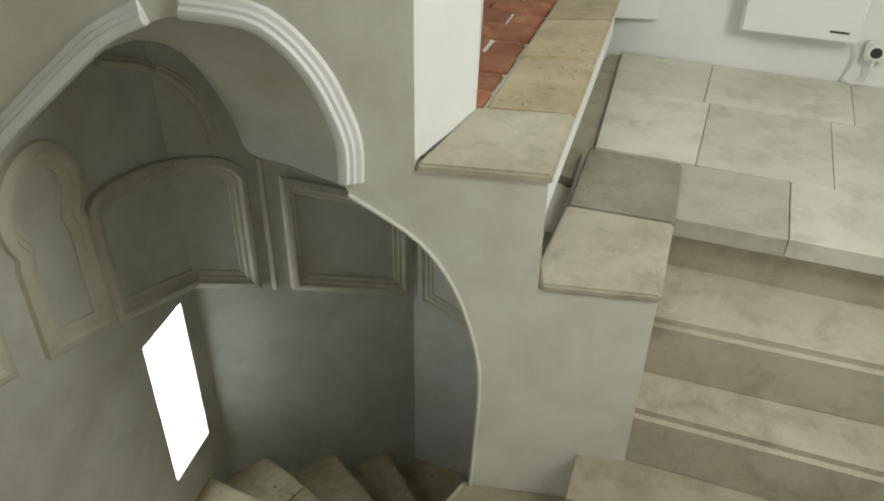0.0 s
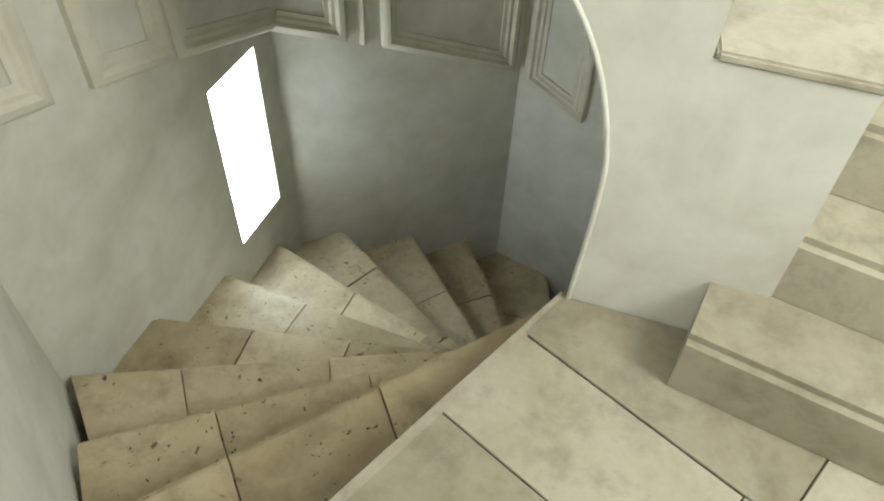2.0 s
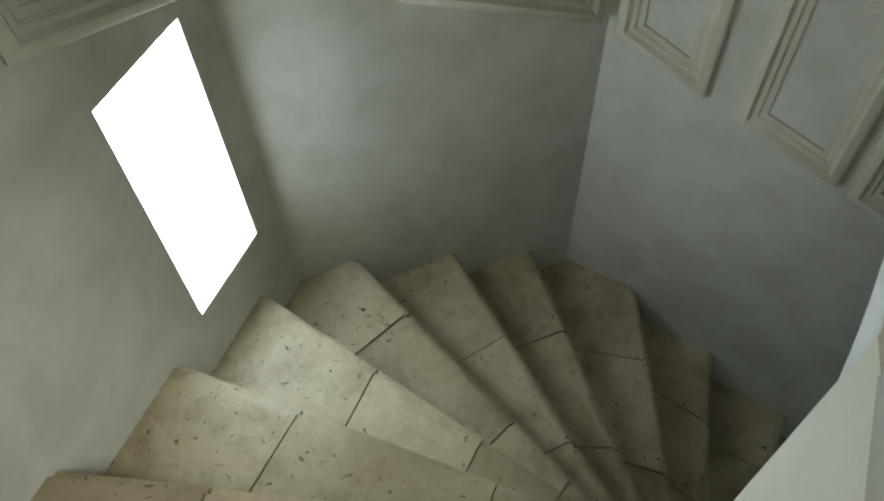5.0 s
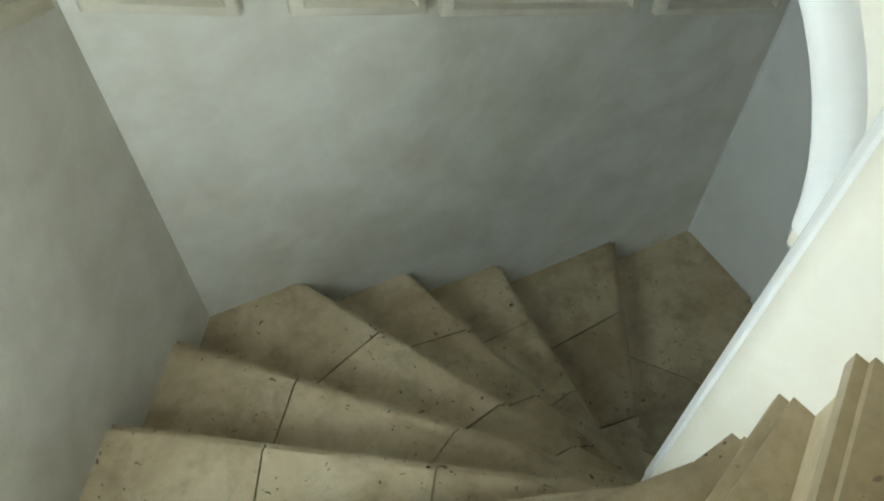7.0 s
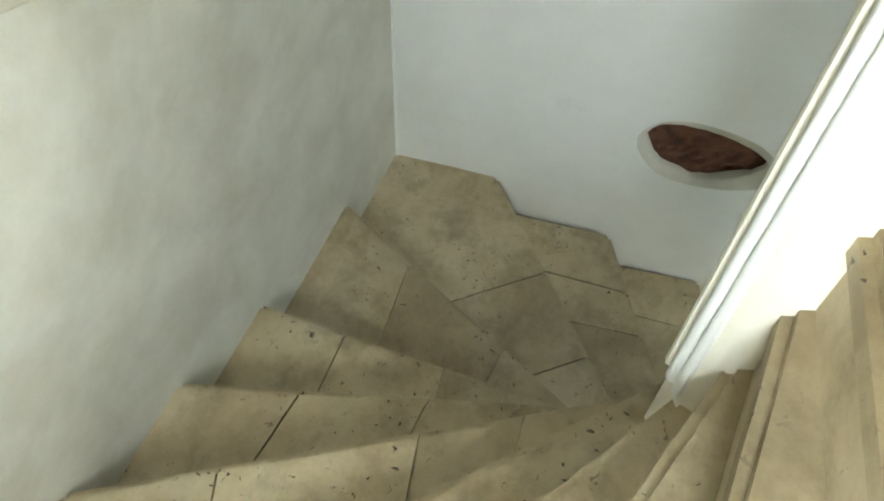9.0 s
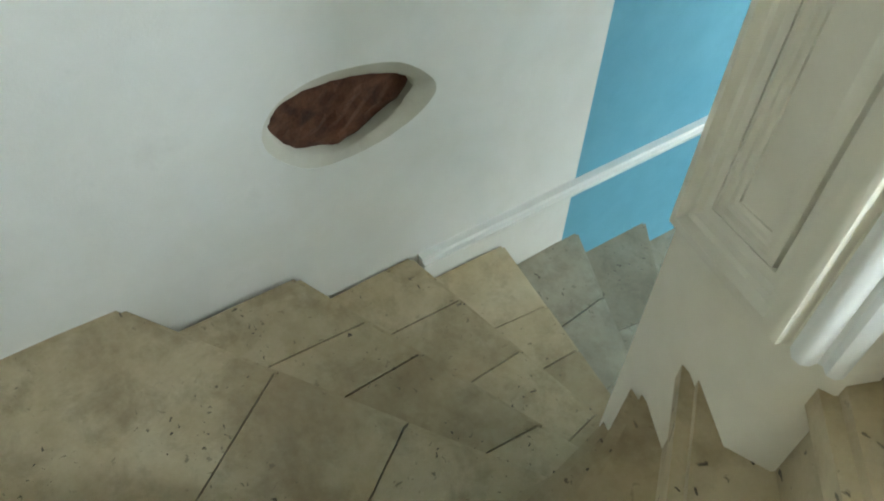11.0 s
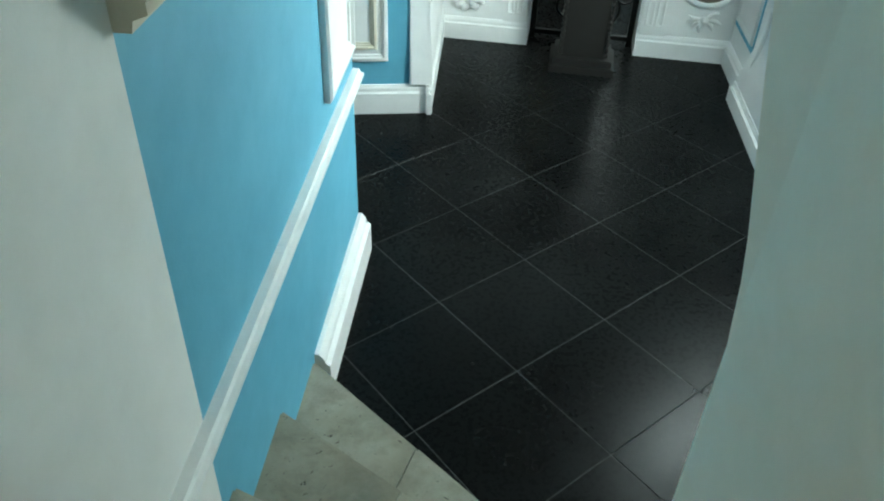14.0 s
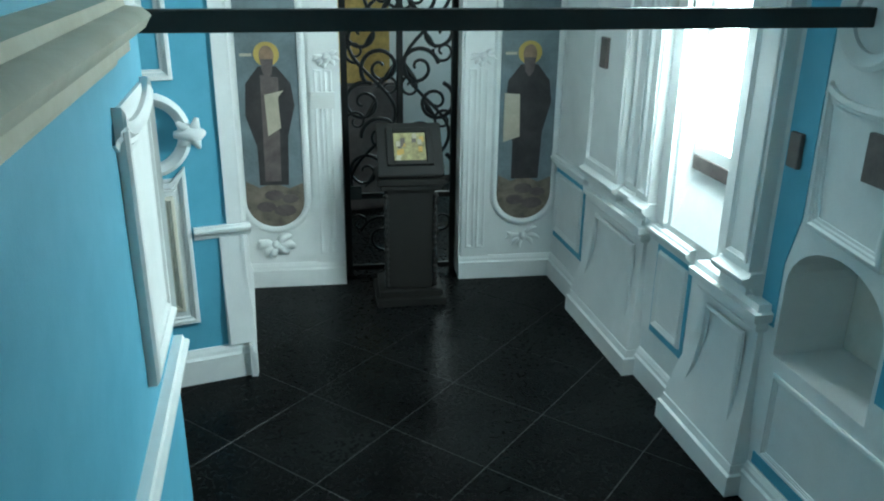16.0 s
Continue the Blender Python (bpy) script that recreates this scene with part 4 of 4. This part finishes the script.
for r in (rect(WS0, WS0 + 0.045, -2.61, -1.3), rect(WS1 - 0.045, WS1, -2.61, -1.3), rect(WS0 + 0.045, WS1 - 0.045, -2.61, -2.56), rect(WS0 + 0.045, WS1 - 0.045, -1.82, -1.78)):
    bm = bmesh.new()
    plate(bm, r, [], 0.05, MW @ pose(0, 0, 0.05))
    part("window_frame", bm, ENAMEL, window)
bm = bmesh.new()
plate(bm, rect(WS0 + 0.045, WS1 - 0.045, -2.56, -1.3), [], 0.006, MW @ pose(0, 0, 0.012))
part("pane", bm, SKYGLOW2, window, "pane white with daylight")
bm = bmesh.new()
tube(bm, [(WS0 + 0.02, -2.42, 0.05), (WS0 + 0.02, -2.42, 0.085), (WS0 + 0.02, -2.36, 0.095), (WS0 + 0.02, -2.30, 0.095)], 0.011, 8, MW)
part("handle", bm, ENAMEL, window, "white lever handle")
bm = bmesh.new()
plate(bm, rect(WS0 + 0.02, WS1 - 0.02, -2.67, -2.61), [], 0.04, MW @ pose(0, 0, 0.06))
part("window_board", bm, PICT_TUNIC, window, "dark wooden board under the pane")

# dado rail, pedestals and panels
for s0, s1 in ((-0.55, 0.0), (0.78, 1.17), (1.74, 2.9)):
    skirting(MRD, s0, s1, 0.15, 0.03)
for s0, s1 in ((-0.55, 0.0), (0.78, 1.17)):
    rail(MRD, s0, s1, -3.05, 0.08, 0.045, "white moulded dado rail")


def pedestal(s0, s1):
    """A flared plaster pedestal with plinth, bell-shaped body and cap."""
    thing = structure(empty("wall_pedestal"), "flared white plaster pedestal with moulded plinth and cap", "pedestal")
    zs = [(-3.78, 0.072), (-3.69, 0.072), (-3.685, 0.058), (-3.65, 0.054)]
    bell = [(-3.65, 0.048), (-3.60, 0.044), (-3.52, 0.034), (-3.41, 0.02), (-3.28, 0.008), (-3.15, 0.001), (-3.09, 0.0)]
    cap = [(-3.09, 0.015), (-3.07, 0.03), (-3.05, 0.03), (-3.035, 0.055), (-3.0, 0.06), (-2.995, 0.04), (-2.97, 0.035)]
    for name, prof in (("plinth", zs), ("body", bell), ("cap", cap)):
        bm = bmesh.new()
        rings = []
        for z, o in prof:
            e = o * 0.8
            f = 0.09 if name == "cap" else 0.0
            if name == "body":
                q = (z + 3.65) / 0.56
                f = 0.105 * q * q * (3 - 2 * q)
            rings.append([bm.verts.new((s, z, n)) for s, n in ((s0 - e + 0.045 + f, -DEEP - 0.01), (s0 - e + 0.045 + f, o - 0.06), (s1 + e - 0.045, o - 0.06), (s1 + e - 0.045, -DEEP - 0.01))])
        for a, b in zip(rings, rings[1:]):
            for i in range(3):
                bm.faces.new((a[i], a[i + 1], b[i + 1], b[i]))
        bm.faces.new(rings[-1])
        bm.faces.new(rings[0][::-1])
        bmesh.ops.transform(bm, matrix=MR, verts=bm.verts)
        smooth(part(name, bm, TRIM, thing), 30)
    bm = bmesh.new()
    moulding(bm, [(s0 + 0.10, -3.59), (s1 - 0.09, -3.59), (s1 - 0.10, -3.12), (s0 + 0.20, -3.12), (s0 + 0.195, -3.25), (s0 + 0.16, -3.40), (s0 + 0.115, -3.52)], [(0, 0.0), (0, 0.012), (0.012, 0.018), (0.022, 0.008), (0.022, 0.0)], MR @ pose(0, 0, -0.045))
    part("panel_moulding", bm, TRIM, thing)


pedestal(0.0, 0.78)
pedestal(1.17, 1.74)
for s0, s1 in ((0.85, 1.165), (-0.52, -0.05)):
    relief_plate("wall_blue_border", MRD, rect(s0, s1, -3.50, -3.05), 0.004, BLUE, "narrow blue painted border round a dado panel")
    relief_plate("wall_dado_panel", MRD, rect(s0 + 0.025, s1 - 0.025, -3.46, -3.08), 0.010, TRIM, "white dado panel with a blue border")
    panel(MRD @ pose(0, 0, 0.010), rect(s0 + 0.03, s1 - 0.03, -3.455, -3.085), material=TRIM, k=0.5)
for s0, s1, d in ((0.05, 0.47, 0.06), (0.49, 0.63, 0.03), (0.66, 0.79, 0.05), (1.45, 1.63, 0.055)):
    relief_plate("wall_pilaster", MRD, rect(s0, s1, -2.97, -1.2), d, TRIM, "white stepped pilaster beside the window")
    panel(MRD @ pose(0, 0, d), rect(s0 + 0.018, s1 - 0.018, -2.85, -1.25), material=TRIM, k=0.4)
    rail(MRD, s0 - 0.02, s1 + 0.02, -2.97, 0.09, d + 0.035, "white moulded pilaster base")
for s0, s1 in ((0.83, 0.905), (1.36, 1.42)):
    relief_plate("wall_window_surround", MRD, rect(s0, s1, -2.94, -1.3), 0.025, TRIM, "white stepped window surround")
# frame over the niche, bench panel
panel(MRD, [(1.83, -2.63), (2.19, -2.66), (2.19, -2.15), *arc(2.01, -2.15, 0.18, 0, -180, 12, 0.05)[1:-1], (1.83, -2.15)], material=TRIM, k=0.8)
bm = bmesh.new()
moulding(bm, arc(1.98, -1.95, 0.15, 0, 351, 40), [(0, 0), (0, 0.03), (0.015, 0.04), (0.03, 0.03), (0.05, 0.015), (0.05, 0)], MRD)
structure(smooth(part("wall_medallion", bm, TRIM), 50), "round white plaster medallion moulding", "moulding")
bm = bmesh.new()
plate(bm, [(1.7, -3.25), (2.3, -3.25), (2.3, -2.5), (1.7, -2.5)], [], 0.02, MRD @ pose(0, 0, -0.29))
structure(part("niche_back", bm, LIME), "bare grey plaster back of the arched niche", "wall")
relief_plate("wall_blue_border", MRD, rect(1.76, 2.8, -3.62, -3.57), 0.004, BLUE, "narrow blue painted band above the baseboard")
panel(MRD, rect(1.80, 2.75, -3.56, -3.21), material=TRIM, k=0.5)
for s, z, w, h, n0 in ((0.21, -2.27, 0.075, 0.15, -0.021), (1.72, -2.40, 0.06, 0.12, -DEEP + 0.005), (2.13, -2.34, 0.17, 0.15, -DEEP + 0.001)):
    bm = bmesh.new()
    box(bm, s - w / 2, s + w / 2, z - h / 2, z + h / 2, n0, n0 + 0.02, MR)
    bevelled(bm, 0.003)
    tagged(part("icon_plaque", bm, PICT_TUNIC), "small brown wooden icon plaque on the white wall", "plaque", "brown plaques")

# ---- left side of the lower room ----
# baseboard, chair rail and cornice on the stair wall
M5 = wall_frame(P4, P5)
L5 = (Vector(P5) - Vector(P4)).length
skirting(M5, 0.88, L5, 0.20, 0.055)
RAILZ = -2.965
rail(M4, 1.29, 1.95, RAILZ, 0.075, 0.045, "white moulded chair rail along the stair wall")
rail(M5, 0.0, L5, RAILZ, 0.075, 0.045, "white moulded chair rail on the blue wall")
bm = bmesh.new()
moulding(bm, [(0.0, -2.005), (1.24, -2.005)], [(0, 0), (0, 0.03), (0.02, 0.035), (0.03, 0.06), (0.05, 0.06), (0.075, 0.095), (0.10, 0.11), (0.115, 0.095), (0.12, 0.06), (0.14, 0.055), (0.15, 0)], M5, False)
structure(smooth(part("wall_cornice", bm, TRIM_CREAM), 50), "heavy cream cornice moulding on the blue wall", "moulding")
relief_plate("wall_panel_field", M5, rect(1.30, 1.67, -2.76, -2.11), 0.008, TRIM, "white field of the wall panel")
panel(M5, [(1.27, -2.79), (1.70, -2.79), (1.70, -2.10), *arc(1.485, -2.10, 0.215, 0, 180, 10, -0.06)[1:-1], (1.27, -2.10)], material=TRIM, k=1.3)
panel(M5, rect(1.42, 1.70, -1.95, -1.1), material=TRIM, k=1.3)

# blue pier before the end wall
PA, PB, PC = (2.1, -2.57), (0.91, -2.65), (0.80, -3.74)
MP = wall_frame(PA, PB)
LP = (Vector(PB) - Vector(PA)).length
bm = bmesh.new()
prism(bm, [PA, PB, PC, (2.1, -4.2)], FLOOR - 0.1, -0.25)
structure(part("pier_blue", bm, BLUE), "light blue painted pier with white mouldings", "pier")
skirting(MP, 0.0, LP + 0.03, 0.175, 0.03)
MQ = wall_frame(PB, PC)
skirting(MQ, -0.05, 1.09, 0.175, 0.03)
relief_plate("pier_corner_strip", MP, rect(LP - 0.06, LP + 0.01, -3.0, -0.6), 0.012, TRIM, "white plaster strip up the pier's corner")
relief_plate("pier_side_face", MQ, rect(-0.012, 1.08, -3.61, -0.6), 0.012, TRIM, "white plaster side of the pier")
rail(MP, LP - 0.21, LP + 0.045, -3.05, 0.06, 0.035, "white moulded band round the pier")
bm = bmesh.new()
rings = []
for z, o in ((-3.60, 0.075), (-3.52, 0.07), (-3.43, 0.058), (-3.33, 0.04), (-3.21, 0.027), (-3.10, 0.022), (-3.04, 0.027)):
    rings.append([bm.verts.new((s, z, n)) for s, n in ((LP - 0.10, 0.0), (LP - 0.10 + o * 0.1, o * 0.35), (LP + o * 0.4, o * 0.35), (LP + o * 0.4, -0.55))])
for a, b in zip(rings, rings[1:]):
    for i in range(3):
        bm.faces.new((a[i], a[i + 1], b[i + 1], b[i]))
bmesh.ops.transform(bm, matrix=MP, verts=bm.verts)
structure(smooth(part("pier_pedestal", bm, TRIM), 40), "flared white plaster pedestal at the pier's corner", "pedestal")
s00 = LP - 0.34
relief_plate("pier_panel_field", MP, rect(s00 - 0.22, s00 + 0.09, -3.43, -2.75), 0.006, TRIM, "white field of the pier panel")
panel(MP, [(s00 - 0.25, -3.46), (s00 + 0.12, -3.46), (s00 + 0.12, -2.70), (s00 + 0.05, -2.77), (s00 - 0.25, -2.77)], material=TRIM, k=0.9)
panel(MP @ pose(0, 0, 0.006), rect(s00 - 0.17, s00 + 0.06, -3.39, -2.83), material=TRIM_CREAM, k=0.7)
panel(MP, rect(s00 - 0.25, s00 + 0.11, -2.32, -1.4), material=TRIM, k=0.8)
OZ = -2.55
bm = bmesh.new()
moulding(bm, arc(s00 - 0.02, OZ, 0.185, 0, 351, 40), [(0, 0), (0, 0.025), (0.02, 0.045), (0.04, 0.03), (0.055, 0.01), (0.055, 0)], MP)
structure(smooth(part("pier_medallion", bm, TRIM), 50), "round white plaster medallion on the blue pier", "moulding")
bm = bmesh.new()
c0 = s00 + 0.16
for q in (-1, 1):
    tube(bm, [(c0, OZ + q * 0.01, 0.03), (c0 + 0.02, OZ + q * 0.035, 0.045), (c0 + 0.03, OZ + q * 0.065, 0.03)], [0.026, 0.022, 0.010], 8, MP)
    tube(bm, [(c0, OZ + q * 0.01, 0.03), (c0 - 0.03, OZ + q * 0.03, 0.045), (c0 - 0.055, OZ + q * 0.05, 0.03)], [0.026, 0.022, 0.010], 8, MP)
tube(bm, [(c0 - 0.07, OZ, 0.03), (c0 - 0.02, OZ, 0.05), (c0 + 0.03, OZ, 0.05), (c0 + 0.055, OZ, 0.03)], [0.016, 0.032, 0.032, 0.014], 8, MP)
structure(smooth(part("pier_ornament", bm, TRIM), 60), "white plaster strap ornament on the medallion", "ornament")

# tie bar
TB0, TB1 = Vector((1.235, -1.2, -1.95)), Vector((-0.80, -0.9, -1.95))
bm = bmesh.new()
d = TB1 - TB0
box(bm, 0, d.length, -0.022, 0.022, -0.028, 0.028)
bevelled(bm, 0.003)
bar = part("tie_bar", bm, BARE)
bar.matrix_world = Matrix.Translation(TB0) @ Matrix.Rotation(math.atan2(d.y, d.x), 4, "Z")
structure(bar, "dark iron tie bar spanning the arch", "tie bar")

# closing walls and ceilings of the lower room
wall("wall_side_bay", (2.65, -1.0), (2.65, -3.0), FLOOR - 0.1, -0.25, LIME_WHITE, "white wall of the side bay with a window", [[(0.55, -2.7), (1.35, -2.7), (1.35, -1.3), (0.55, -1.3)]], 0.2)
wall("wall_side_bay_north", (1.36, -1.36), (2.65, -1.36), FLOOR - 0.1, -0.25, LIME_WHITE, "white wall closing the side bay", depth=0.1)
bm = bmesh.new()
prism(bm, [(0.29, 0.76), (-0.7, 0.02), (-0.7, 0.14), (0.29, 0.88)], FLOOR - 0.1, -0.9)
structure(part("wall_under_stair", bm, LIME_WHITE), "white wall under the upper steps", "wall")
bm = bmesh.new()
prism(bm, [(-2.4, -4.6), (2.8, -4.6), (2.8, 1.16), (0.27, 1.16), (-0.23, 0.1), (-0.23, -0.2), (-2.4, -0.2)], -0.40, -0.30)
structure(part("ceiling_lower_room", bm, LIME_WHITE), "white plaster ceiling of the lower room", "ceiling")
# room seen through the gate
wall("wall_far_room_back", (0.9, -6.1), (-2.6, -5.6), FLOOR - 0.1, -0.3, LIME_WHITE, "pale wall of the room beyond the gate")
wall("wall_far_room_east", (0.5, -3.7), (0.8, -6.2), FLOOR - 0.1, -0.3, LIME_WHITE, "pale side wall of the room beyond the gate", depth=0.1)
wall("wall_far_room_west", (-1.9, -6.0), (-1.45, -3.1), FLOOR - 0.1, -0.3, BLUE, "pale blue side wall beyond the gate", depth=0.2)
bm = bmesh.new()
prism(bm, [(-3.0, -6.6), (1.2, -6.6), (1.2, -4.0), (-3.0, -3.2)], -0.32, -0.25)
structure(part("ceiling_far_room", bm, LIME_WHITE), "pale ceiling beyond the gate", "ceiling")
shrine = tagged(empty("gilded_shrine"), "gilded carved shrine standing beyond the iron gate", "shrine")
for name, dims in (("base", (-0.55, 0.0, -5.4, -5.0, FLOOR, FLOOR + 1.0)), ("body", (-0.49, -0.06, -5.35, -5.06, FLOOR + 1.0, FLOOR + 1.9)), ("canopy", (-0.58, 0.03, -5.4, -5.0, FLOOR + 1.9, FLOOR + 2.05))):
    bm = bmesh.new()
    box(bm, *dims)
    bevelled(bm, 0.02, 2)
    part(name, bm, GILT if name != "base" else PICT_TUNIC, shrine)

# ---- floor of the lower room ----
room_floor = structure(empty("floor_lower_room"), "polished black porcelain tiles laid diagonally", "floor")
bm = bmesh.new()
prism(bm, [(-3.6, -6.9), (3.0, -6.9), (3.0, 1.6), (-3.6, 1.6)], FLOOR - 0.1, FLOOR - 0.002)
part("grout_bed", bm, GROUT, room_floor)
TILE, TA = 0.49, radians(36.2)
da, db = Vector((math.cos(TA), math.sin(TA))) * TILE, Vector((-math.sin(TA), math.cos(TA))) * TILE
half = TILE / 2 - 0.0022
bm = bmesh.new()
box(bm, -half, half, -half, half, -0.01, 0)
top = [e for e in bm.edges if all(v.co.z > -1e-4 for v in e.verts)]
bmesh.ops.bevel(bm, geom=top, offset=0.0015, segments=1, affect="EDGES")
tile = part("tile", bm, SLATE, room_floor)
first = True
for i in range(-16, 17):
    for j in range(-16, 17):
        c = Vector((0.09, -1.56)) + da * (i + 0.5) + db * (j + 0.5)
        if -1.9 < c.x < 2.9 and -6.0 < c.y < 1.1:
            ob = tile if first else new("tile", tile.data)
            first = False
            ob.parent = room_floor
            ob.matrix_world = Matrix.Translation((c.x, c.y, FLOOR)) @ Matrix.Rotation(TA, 4, "Z")

# ---- things on the upper landing ----
MU = wall_frame(*NU)
heater = tagged(empty("wall_heater"), "flat white electric panel heater on the whitewashed wall", "heater")
bm = bmesh.new()
box(bm, 0.79, 1.16, 0.81, 1.25, 0.02, 0.07, MU)
bevelled(bm, 0.008, 3)
case = smooth(part("case", bm, ENAMEL, heater), 40)
bm = bmesh.new()
box(bm, 1.065, 1.125, 0.842, 0.849, 0.0705, 0.0715, MU)
part("logo_bar", bm, SOCKET_DARK, case, "small dark maker's mark as a bar")
for s in (0.86, 1.09):
    bm = bmesh.new()
    box(bm, s - 0.02, s + 0.02, 0.90, 1.15, -0.002, 0.021, MU)
    part("bracket", bm, PLASTIC, heater)
outlet = tagged(empty("wall_socket"), "white wall socket with a round dark outlet", "socket")
bm = bmesh.new()
box(bm, 1.19, 1.26, 0.75, 0.815, 0.0, 0.032, MU)
bevelled(bm, 0.006, 2)
housing = part("housing", bm, PLASTIC, outlet)
bm = bmesh.new()
tube(bm, [(1.225, 0.782, 0.031), (1.225, 0.782, 0.035)], 0.025, 20, MU)
part("rim", bm, ENAMEL, housing)
# The recess is drawn as a flat dark disc laid over the rim.
bm = bmesh.new()
tube(bm, [(1.225, 0.782, 0.0355), (1.225, 0.782, 0.037)], 0.018, 20, MU)
part("recess", bm, SOCKET_DARK, housing, "flat dark disc in place of the socket's recess")
bm = bmesh.new()
tube(bm, [(1.165, 0.81, 0.03), (1.175, 0.76, 0.02), (1.165, 0.71, 0.018), (1.155, 0.68, 0.02), (1.18, 0.667, 0.03), (1.215, 0.68, 0.03), (1.225, 0.73, 0.03), (1.225, 0.76, 0.02)], 0.005, 6, MU)
tagged(part("power_cable", bm, PLASTIC), "thin grey power cable hanging to the floor", "cable")
